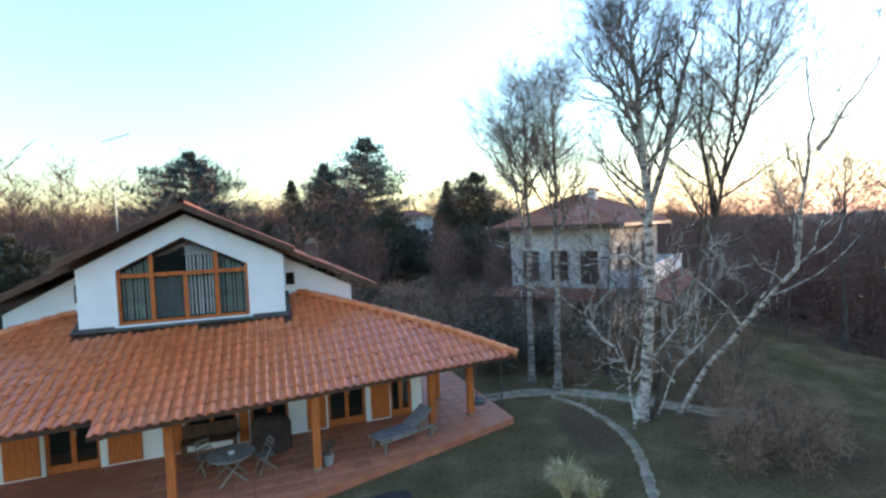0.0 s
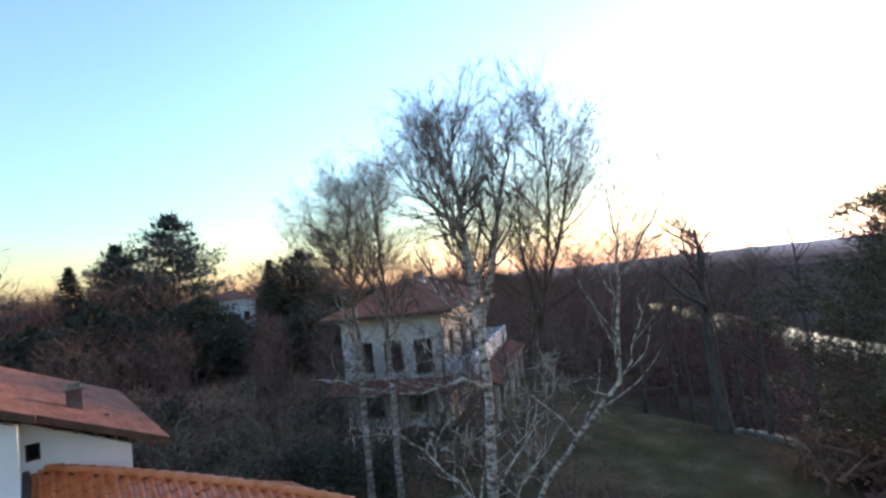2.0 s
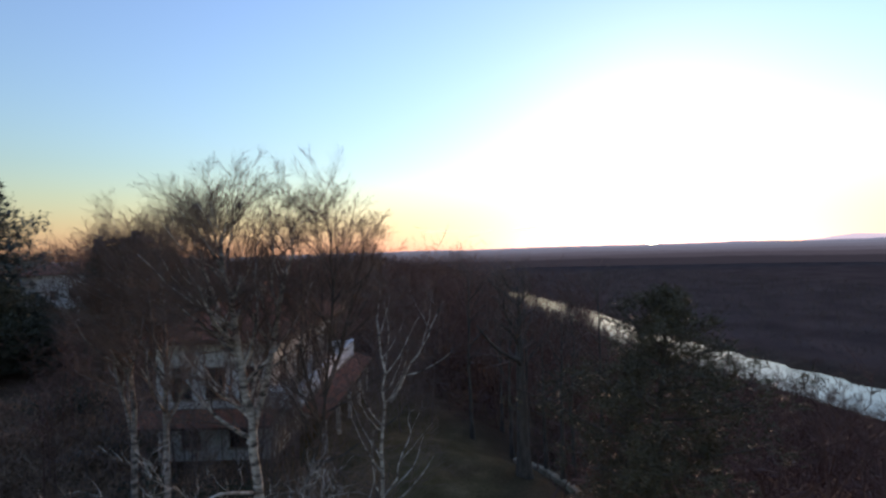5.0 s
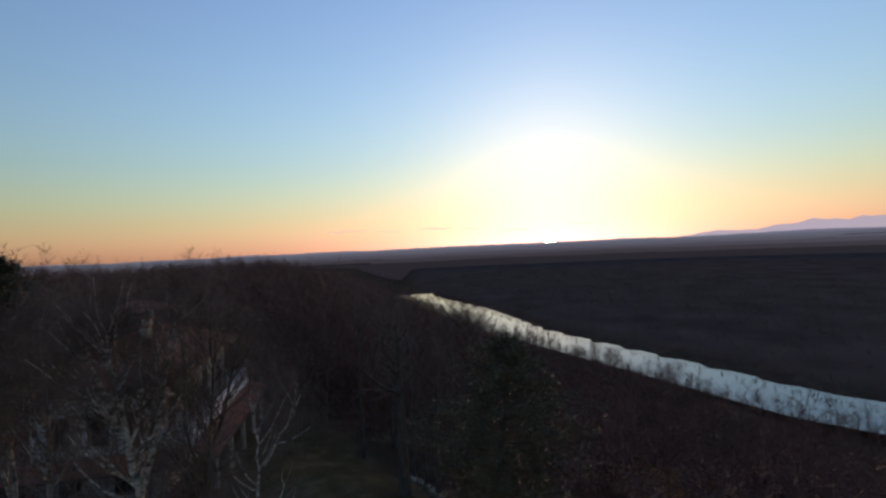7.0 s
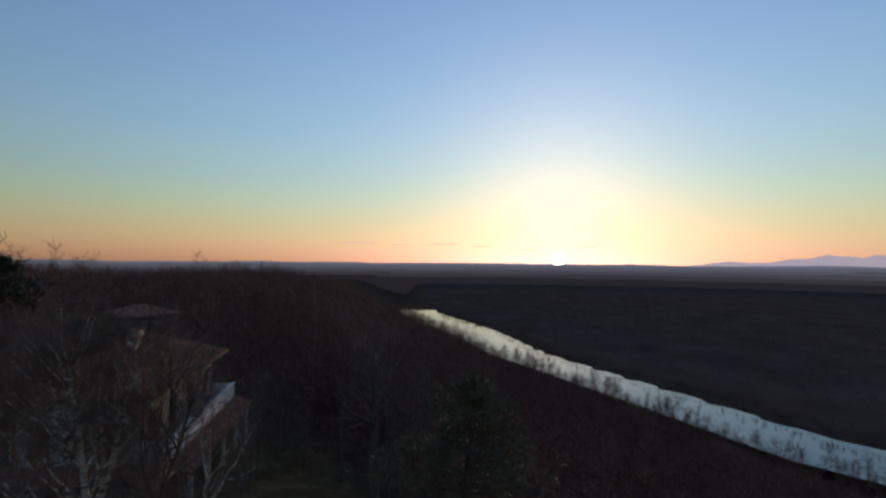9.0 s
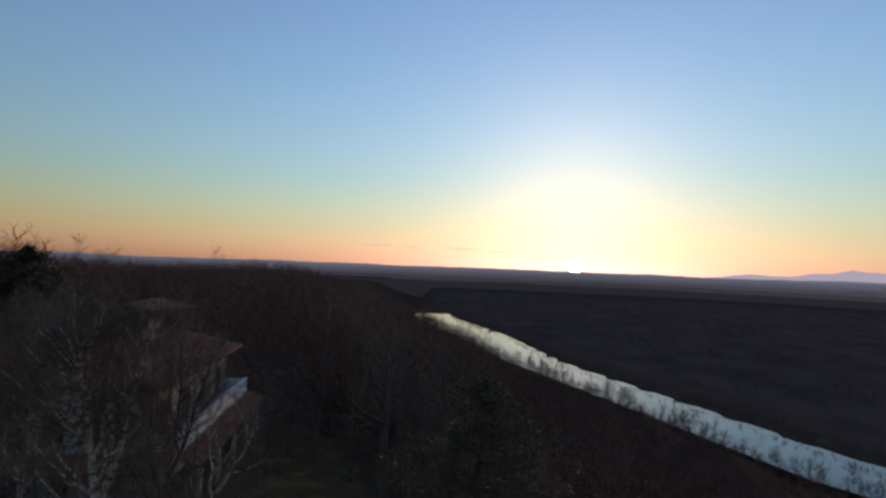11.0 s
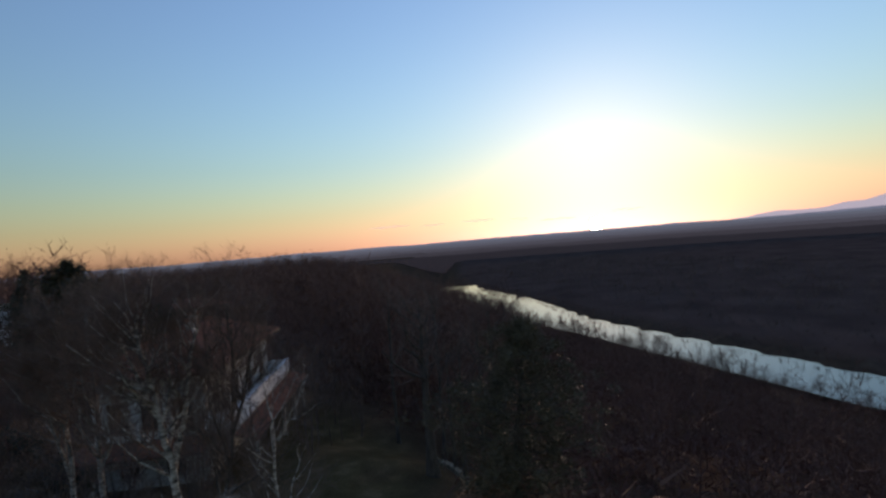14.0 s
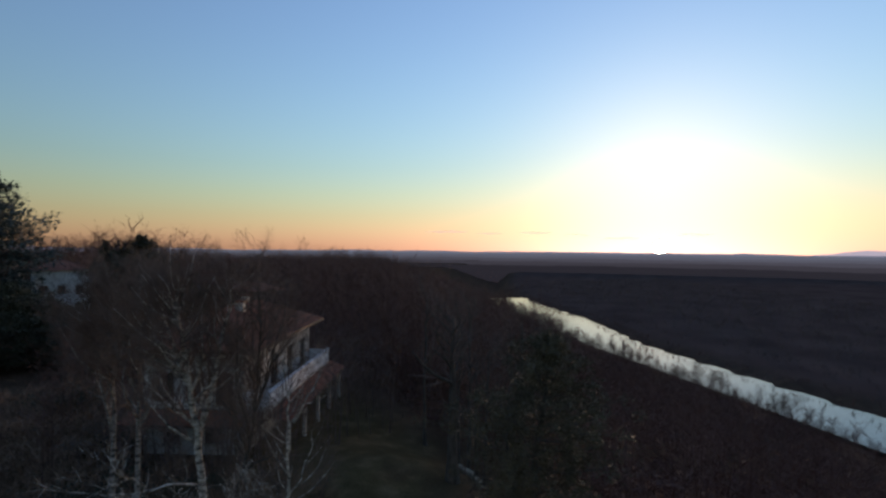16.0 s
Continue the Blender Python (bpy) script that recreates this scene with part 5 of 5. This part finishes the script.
for k in range(17):
    u = -1.2 + k * 0.65
    e = eave_v(u) + 0.1
    part("rafter", slab([(u - 0.04, e, roof_z(u, e) - 0.125), (u + 0.04, e, roof_z(u, e) - 0.125), (u + 0.04, -0.7, roof_z(u, -0.7) - 0.125), (u - 0.04, -0.7, roof_z(u, -0.7) - 0.125)] if hip_v(u) > -0.7 else
                         [(u - 0.04, e, roof_z(u, e) - 0.125), (u + 0.04, e, roof_z(u, e) - 0.125), (u + 0.04, hip_v(u), roof_z(u, hip_v(u)) - 0.125), (u - 0.04, hip_v(u), roof_z(u, hip_v(u)) - 0.125)], 0.1), WOOD_DARK, house)
for u, v in ((0.0, -3.6), (3.43, -3.33), (7.09, -2.14), (8.62, -1.63), (8.1, 0.4), (-4.4, -3.6)):
    top = min(2.42, roof_z(u, v) - 0.25)
    col = part("column", boxes((u - 0.10, v - 0.10, 0.2, u + 0.10, v + 0.10, top), bevel=0.012), WOOD, house, "square orange-stained timber post")
    part("column_foot", boxes((u - 0.13, v - 0.13, 0.2, u + 0.13, v + 0.13, 0.27)), STONE, col)
    part("column_head", boxes((u - 0.22, v - 0.07, top, u + 0.22, v + 0.07, top + 0.1)), WOOD, col)

# terrace floor of square terracotta slabs
TERR = [(-8.5, -5.3), (2.9, -4.72), (9.8, -2.45), (9.8, 9.5), (-8.5, 9.5)]
n = len(TERR)
part("terrace_floor", ([(x, y, 0.0) for x, y in TERR] + [(x, y, 0.2) for x, y in TERR], [tuple(reversed(range(n))), tuple(range(n, 2 * n))] + [(i, (i + 1) % n, (i + 1) % n + n, i + n) for i in range(n)]), TERRACE, house)
slab_mesh = mesh_of("floor_slab", *(lambda s: ([(-s, -s, 0), (s, -s, 0), (s, s, 0), (-s, s, 0), (-s + 0.01, -s + 0.01, 0.012), (s - 0.01, -s + 0.01, 0.012), (s - 0.01, s - 0.01, 0.012), (-s + 0.01, s - 0.01, 0.012)],
                                               [(4, 5, 6, 7), (0, 1, 5, 4), (1, 2, 6, 5), (2, 3, 7, 6), (3, 0, 4, 7)]))(0.244), TERRACE)
count = 0
for i in range(36):
    for j in range(22):
        u, v = -0.9 + i * 0.5, -4.6 + j * 0.5
        front = -4.72 + max(0.0, u - 2.9) * 2.27 / 6.9
        if v - 0.25 > front and u + 0.25 < 9.8 and v < 2.2 and (v < -0.95 or u > 7.35) and count < 295:
            s = new("floor_slab", slab_mesh)
            s.parent = house
            s.matrix_basis = pose(u, v, 0.201, rt.gauss(0, 0.15), rt.gauss(0, 0.15), 0)
            count += 1

# ground-floor wall under the porch, with its doors and shutters
opens = [(-3.6, -2.3, 0.2, 2.2), (-0.15, 1.3, 0.7, 1.9), (1.66, 2.8, 0.2, 2.2), (4.02, 5.26, 0.2, 2.2), (6.1, 6.85, 0.2, 2.2)]
xs = [(a + 8.0, b + 8.0, c, d) for a, b, c, d in opens]
gw = facade(house, "porch_wall", 15.2, 0.2, 2.75, 0.3, xs, PLASTER, pose(-8.0, -0.65, 0))
part("return_wall", boxes((6.9, -0.35, 0.2, 7.2, 1.5, 2.45)), PLASTER, house)
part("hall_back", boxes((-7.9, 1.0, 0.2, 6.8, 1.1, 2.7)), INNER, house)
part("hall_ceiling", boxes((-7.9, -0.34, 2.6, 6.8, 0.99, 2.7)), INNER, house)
for a, b, c, d in opens:
    tall = c < 0.5
    dr = part("glazed_door" if tall else "window", boxes((a, -0.55, c, a + 0.09, -0.47, d), (b - 0.09, -0.55, c, b, -0.47, d), (a + 0.09, -0.55, d - 0.09, b - 0.09, -0.47, d), (a + 0.09, -0.55, c, b - 0.09, -0.47, c + (0.22 if tall else 0.08)),
                                              ((a + b) / 2 - 0.06, -0.55, c + 0.2, (a + b) / 2 + 0.06, -0.47, d - 0.09)), WOOD, house)
    part("pane", boxes((a + 0.09, -0.515, c + 0.08, b - 0.09, -0.505, d - 0.09)), GLASS, dr)
    if tall:
        part("door_handle", boxes(((a + b) / 2 + 0.07, -0.60, 1.2, (a + b) / 2 + 0.1, -0.55, 1.32)), METAL, dr)


def shutter(u0, u1, z0, z1, v=-0.71):
    """A boarded shutter folded back against the wall."""
    s = part("shutter", boxes((u0, v, z0, u1, v + 0.03, z1), bevel=0.004), WOOD, house, "orange boarded shutter folded open")
    k = 5
    for i in range(k):
        w = (u1 - u0 - 0.04) / k
        part("board", boxes((u0 + 0.02 + i * w + 0.006, v - 0.012, z0 + 0.03, u0 + 0.02 + (i + 1) * w - 0.006, v - 0.002, z1 - 0.03)), WOOD, s)


for a, b in ((-5.5, -4.7), (-4.5, -3.68), (-2.1, -1.25), (-0.72, -0.2), (1.34, 1.62), (3.36, 3.95), (5.42, 6.05)):
    shutter(a, b, 0.25, 2.2)
part("ledge", boxes((-0.2, -0.78, 0.62, 1.4, -0.65, 0.68)), STONE, house)
# rain pipe at the corner of the terrace
v, f = [], []
tube(v, f, [Vector((10.05, -1.09, 0.0)), Vector((10.05, -1.09, 2.3)), Vector((9.75, -1.09, 2.42))], [0.035, 0.035, 0.035], 8)
part("rain_pipe", (v, f), LEAD, house, "dark metal rain pipe")

# aerial behind the ridge
aerial = thing("roof_aerial", -12.05, 18.4, 0.0, label="thin metal roof aerial on a tall mast", category="aerial")
aerial.matrix_basis = pose(-12.05, 18.40, 0.0)
v, f = [], []
tube(v, f, [Vector((0, 0, 5.2)), Vector((0, 0, 10.3))], [0.03, 0.02], 6)
part("mast", (v, f), METAL, aerial)
v, f = [], []
tube(v, f, [Vector((-0.25, -0.1, 10.28)), Vector((0.5, 0.25, 10.6))], [0.018, 0.018], 5)
part("boom", (v, f), METAL, aerial)
for k in range(7):
    c = Vector((-0.25, -0.1, 10.28)).lerp(Vector((0.5, 0.25, 10.6)), k / 6)
    v, f = [], []
    d = Vector((-0.42, 0.9, 0)) * (0.2 if k < 4 else 0.13)
    tube(v, f, [c - d, c + d], [0.009, 0.009], 4)
    part("element", (v, f), METAL, aerial)


# ---- on the terrace; places in the house's own frame ----
def at_house(u, v, z=0.213, turn=0.0):
    return pose(-7.87, 14.95, 0, 0, 0, 19) @ pose(u, v, z, 0, 0, turn)


def rod(a, b, r=0.018, sides=6):
    v, f = [], []
    tube(v, f, [Vector(a), Vector(b)], [r, r], sides)
    return v, f


table = thing("round_table", label="round grey slatted garden table on crossed legs", category="table")
table.matrix_basis = at_house(1.28, -3.05, turn=10)
for k in range(9):
    x = -0.48 + k * 0.12
    h = math.sqrt(max(0.02, 0.56 ** 2 - x * x))
    part("table_slat", boxes((x - 0.055, -h, 0.70, x + 0.055, h, 0.72), bevel=0.004), WOOD_GREY, table)
v, f = [], []
ring = [Vector((0.57 * math.cos(k * math.pi / 12), 0.57 * math.sin(k * math.pi / 12), 0.705)) for k in range(25)]
tube(v, f, ring, [0.022] * 25, 6)
part("rim", (v, f), WOOD_GREY, table)
for sx, sy in ((1, 1), (1, -1), (-1, 1), (-1, -1)):
    part("leg", rod((0.36 * sx, 0.34 * sy, 0), (-0.30 * sx, 0.30 * sy, 0.69), 0.02), WOOD_GREY, table)
ashtray = thing("ashtray", label="small white dish on the garden table", category="dish")
ashtray.matrix_basis = at_house(1.30, -3.1, 0.213 + 0.722)
part("bowl", cyl(0, 0, 0, 0.05, 0.06, 12, 0.09), WHITE, ashtray)


def folding_chair(u, v, turn):
    c = thing("folding_chair", label="grey slatted folding garden chair", category="chair", group="garden chairs")
    c.matrix_basis = at_house(u, v, turn=turn)
    for s in (-0.2, 0.2):
        part("leg", rod((s, -0.24, 0), (s, 0.2, 0.85), 0.016), WOOD_GREY, c)
        part("leg", rod((s * 0.88, 0.26, 0), (s * 0.88, -0.2, 0.45), 0.016), WOOD_GREY, c)
    for k in range(5):
        part("seat_slat", boxes((-0.2, -0.2 + k * 0.085, 0.44, 0.2, -0.13 + k * 0.085, 0.456)), WOOD_GREY, c)
    for k in range(3):
        part("back_slat", boxes((-0.2, 0.09 + k * 0.05, 0.62 + k * 0.09, 0.2, 0.105 + k * 0.05, 0.68 + k * 0.09)), WOOD_GREY, c)
    return c


folding_chair(2.1, -2.85, -70)
folding_chair(0.6, -2.3, 40)

lounger = thing("sun_lounger", label="grey wooden sun lounger with a raised back", category="lounger")
lounger.matrix_basis = at_house(5.85, -2.75, turn=20)
CUSHION = mat("dark_grey_cloth", (0.15, 0.135, 0.12), (0.21, 0.19, 0.17), 6.0, 0.9, bump=0.2)
for s in (-0.33, 0.33):
    part("side_rail", boxes((-0.85, s - 0.025, 0.30, 1.15, s + 0.025, 0.38), bevel=0.006), WOOD_GREY, lounger)
for x in (-0.7, 0.95):
    for s in (-0.33, 0.33):
        part("leg", boxes((x - 0.03, s - 0.03, 0, x + 0.03, s + 0.03, 0.30)), WOOD_GREY, lounger)
for k in range(11):
    part("slat", boxes((-0.84 + k * 0.105, -0.30, 0.375, -0.76 + k * 0.105, 0.30, 0.395)), WOOD_GREY, lounger)
back = part("backrest", boxes((0, -0.31, 0, 0.85, 0.31, 0.03), bevel=0.01), CUSHION, lounger)
back.matrix_basis = pose(0.34, 0, 0.39, 0, -32, 0)
part("seat_pad", boxes((-0.82, -0.31, 0.396, 0.36, 0.31, 0.43), bevel=0.012), CUSHION, lounger)

pot = thing("flower_pot", label="grey clay flower pot with a low dark plant", category="plant pot")
pot.matrix_basis = at_house(3.72, -3.2)
part("pot", cyl(0, 0, 0, 0.3, 0.12, 14, 0.17), POT, pot)
part("soil", cyl(0, 0, 0.28, 0.305, 0.15, 12), SHRUB, pot)
lv, lf = [], []
rp = random.Random(9)
for k in range(70):
    w, r = rp.uniform(0, 6.28), rp.uniform(0.02, 0.2)
    p = Vector((r * math.cos(w), r * math.sin(w), 0.3 + rp.uniform(0, 0.3)))
    a = Vector((rp.gauss(0, 1), rp.gauss(0, 1), rp.gauss(0.4, 1))).normalized() * 0.12
    k0 = len(lv)
    lv += [p, p + a + Vector((0, 0, 0.02)), p + a * 0.6 + Vector((0.04, 0.03, 0))]
    lf.append((k0, k0 + 1, k0 + 2))
part("leaves", (lv, lf), NEEDLE, pot)

bench = thing("storage_bench", label="long dark wooden bench against the wall", category="bench")
bench.matrix_basis = at_house(0.55, -1.05)
part("seat", boxes((-0.75, -0.25, 0.40, 0.75, 0.25, 0.45), bevel=0.01), WOOD_DARK, bench)
part("backrest", boxes((-0.75, 0.21, 0.45, 0.75, 0.25, 0.85), bevel=0.01), WOOD_DARK, bench)
for x in (-0.68, 0.68):
    for y in (-0.2, 0.2):
        part("leg", boxes((x - 0.04, y - 0.04, 0, x + 0.04, y + 0.04, 0.40)), WOOD_DARK, bench)
CLOTH = mat("dark_brown_cloth", (0.035, 0.022, 0.02), (0.06, 0.04, 0.035), 4.0, 0.9, bump=0.3)
cover = thing("covered_grill", label="garden grill under a dark cloth cover", category="grill")
cover.matrix_basis = at_house(2.25, -1.55)
cv, cf = [], []
for i, (z, r) in enumerate([(0.0, 0.46), (0.35, 0.43), (0.75, 0.44), (0.95, 0.38), (1.05, 0.2)]):
    for k in range(14):
        w = 2 * math.pi * k / 14
        cv.append((r * (1.3 + 0.06 * math.sin(5 * w + i)) * math.cos(w), r * (0.9 + 0.05 * math.cos(7 * w)) * math.sin(w), z))
for i in range(4):
    for k in range(14):
        cf.append((i * 14 + k, i * 14 + (k + 1) % 14, (i + 1) * 14 + (k + 1) % 14, (i + 1) * 14 + k))
cf.append(tuple(56 + k for k in range(14)))
part("cloth_cover", (cv, cf), CLOTH, cover, smooth=True)

stand = thing("parasol_stand", label="dark round parasol base with a bare pole", category="parasol stand")
stand.matrix_basis = at_house(9.3, -0.6)
part("base", cyl(0, 0, 0, 0.09, 0.34, 18, 0.28), LEAD, stand)
part("pole", rod((0, 0, 0.09), (0, 0, 1.9), 0.02), LEAD, stand)


# ---- garden: stone paths, wall, drive, grasses ----
def stone_mesh(name, seed, a, b, h):
    r = random.Random(seed)
    n = 8
    ring = [(a * (1 + r.uniform(-0.18, 0.12)) * math.cos(2 * math.pi * k / n), b * (1 + r.uniform(-0.18, 0.12)) * math.sin(2 * math.pi * k / n)) for k in range(n)]
    vs = [(x, y, -0.05) for x, y in ring] + [(x, y, h * 0.7) for x, y in ring] + [(x * 0.8, y * 0.8, h) for x, y in ring]
    fs = [tuple(range(2 * n, 3 * n))]
    for lv in (0, n):
        fs += [(lv + k, lv + (k + 1) % n, lv + n + (k + 1) % n, lv + n + k) for k in range(n)]
    return mesh_of(name, vs, fs, STONE)


def lay_stones(owner, line, step, meshes, seed, jitter=0.05, rows=(0.0,)):
    """Stones set one by one along a line of points."""
    r = random.Random(seed)
    pts = [Vector((x, y)) for x, y in line]
    for off in rows:
        carry = 0.0
        for p, q in zip(pts, pts[1:]):
            d = (q - p)
            ln = d.length
            d.normalize()
            nrm = Vector((-d.y, d.x))
            s = carry
            while s < ln:
                c = p + d * s + nrm * (off + r.gauss(0, jitter))
                st = new("stone", meshes[r.randrange(len(meshes))])
                st.parent = owner
                st.matrix_basis = pose(c.x, c.y, height(c.x, c.y) - 0.01, r.gauss(0, 2), r.gauss(0, 2), math.degrees(math.atan2(d.y, d.x)) + r.gauss(0, 8))
                k = r.uniform(0.85, 1.15)
                st.scale = (k, k, 1)
                s += step * r.uniform(0.9, 1.1)
            carry = s - ln


def smooth_line(pts, n=8):
    """A rounded line through the points."""
    out = []
    for i in range(len(pts) - 1):
        p0, p1, p2, p3 = (Vector(pts[max(0, min(len(pts) - 1, i + k))]) for k in (-1, 0, 1, 2))
        for k in range(n):
            t = k / n
            q = 0.5 * (2 * p1 + (p2 - p0) * t + (2 * p0 - 5 * p1 + 4 * p2 - p3) * t * t + (3 * p1 - p0 - 3 * p2 + p3) * t ** 3)
            out.append((q.x, q.y))
    out.append(tuple(pts[-1]))
    return out


PAVERS = [stone_mesh("stone", 100 + k, 0.26, 0.21, 0.04) for k in range(6)]
EDGERS = [stone_mesh("stone", 120 + k, 0.18, 0.15, 0.08) for k in range(6)]
BLOCKS = [stone_mesh("stone", 140 + k, 0.32, 0.22, 0.34) for k in range(6)]
path_1 = thing("stone_path", label="curving garden path of pale flat stones", category="path")
tagged(path_1, kind="structure")
lay_stones(path_1, smooth_line([(1.3, 18.25), (3.0, 18.7), (4.7, 18.6), (6.2, 17.9), (7.4, 17.1), (8.8, 16.1), (10.2, 15.6)]), 0.36, PAVERS, 1, 0.03, (-0.2, 0.2))
edge_1 = thing("stone_edging", label="curved edging of small pale stones round a flower bed", category="edging", kind="structure")
lay_stones(edge_1, smooth_line([(4.0, 18.0), (4.6, 17.3), (5.05, 16.3), (5.35, 15.0), (5.35, 13.7), (5.1, 12.4), (4.75, 11.2), (4.2, 10.2)]), 0.27, EDGERS, 2, 0.02)
wall_1 = thing("garden_wall", label="low rough wall of pale stones along the bank", category="wall", kind="structure")
lay_stones(wall_1, [(25.0, 25.2), (23.8, 22.7), (21.8, 18.5), (20.9, 16.4), (20.1, 14.3), (19.4, 12.0)], 0.5, BLOCKS, 3, 0.05)

# flower bed of leaf litter inside the edging, and the dark drive before the terrace
def patch(name, pts, lift, material, label, category):
    n = len(pts)
    c = Vector((sum(p[0] for p in pts) / n, sum(p[1] for p in pts) / n))
    vs = [(c.x, c.y, height(c.x, c.y) + lift)] + [(x, y, height(x, y) + lift) for x, y in pts] + [(x, y, height(x, y) - 0.05) for x, y in pts]
    fs = [(0, 1 + i, 1 + (i + 1) % n) for i in range(n)] + [(1 + i, 1 + n + i, 1 + n + (i + 1) % n, 1 + (i + 1) % n) for i in range(n)]
    return tagged(new(name, mesh_of(name, vs, fs, material)), label, category, kind="structure")


DRIVE = mat("dark_asphalt", (0.030, 0.027, 0.025), (0.048, 0.043, 0.040), 1.2, 0.95, bump=0.4, fine=60, spec=0.08)
patch("drive", smooth_line([(-6.4, 10.05), (-4.9, 10.6), (-3.4, 11.1), (-2.2, 11.6), (-1.2, 11.95), (-0.9, 11.3), (-1.0, 9.5), (-1.6, 6.0), (-3.0, 3.0), (-9.0, 1.0), (-12.0, 4.0), (-10.0, 8.6), (-8.0, 9.4), (-6.4, 10.05)]), 0.025, DRIVE, "dark asphalt drive in front of the terrace", "drive")


def grass_clump(x, y, r, h, seed, material, label, n=220):
    g_ = thing("grass_clump", x, y, height(x, y), label=label, category="grass")
    q = random.Random(seed)
    v, f = [], []
    for _ in range(n):
        w, l = q.uniform(0, 6.28), q.uniform(0.4, 1.0)
        a = Vector((math.cos(w) * 0.12 * r, math.sin(w) * 0.12 * r, 0))
        m = Vector((math.cos(w) * r * 0.5 * l, math.sin(w) * r * 0.5 * l, h * l * 0.8))
        e = Vector((math.cos(w) * r * l, math.sin(w) * r * l, h * l * q.uniform(0.5, 1.05)))
        s = Vector((-math.sin(w), math.cos(w), 0)) * 0.008
        k = len(v)
        v += [a - s, a + s, m + s, m - s, e]
        f += [(k, k + 1, k + 2, k + 3), (k + 3, k + 2, k + 4)]
    part("tussock", (v, f), material, g_)
    return g_


grass_clump(2.75, 11.3, 0.7, 0.95, 1, STRAW, "dry straw-coloured ornamental grass on the lawn", 420)
grass_clump(3.3, 11.0, 0.5, 0.7, 2, STRAW, "dry straw-coloured ornamental grass on the lawn", 300)

# pale tarpaulins on the lawn behind
TARP = mat("pale_tarpaulin", (0.07, 0.085, 0.075), (0.11, 0.125, 0.11), 1.5, 0.6, bump=0.4, fine=5)


def tarpaulin(x, y, turn, a, b, h, seed):
    t = thing("covered_stack", x, y, height(x, y), turn, label="low garden stack under a pale blue-grey tarpaulin", category="tarpaulin", group="covered stacks")
    q = random.Random(seed)
    n = 13
    v, f = [], []
    for i in range(n):
        for j in range(n):
            u, w = i / (n - 1) * 2 - 1, j / (n - 1) * 2 - 1
            z = h * (1 - max(abs(u), abs(w)) ** 3) * (0.85 + 0.15 * q.random())
            v.append((u * a, w * b, max(0.0, z)))
    for i in range(n - 1):
        for j in range(n - 1):
            k = i * n + j
            f.append((k, k + n, k + n + 1, k + 1))
    part("sheet", (v, f), TARP, t, smooth=True)


tarpaulin(1.0, 35.8, 15, 1.2, 0.6, 0.4, 1)
tarpaulin(-5.9, 45.5, -10, 1.0, 0.6, 0.6, 2)
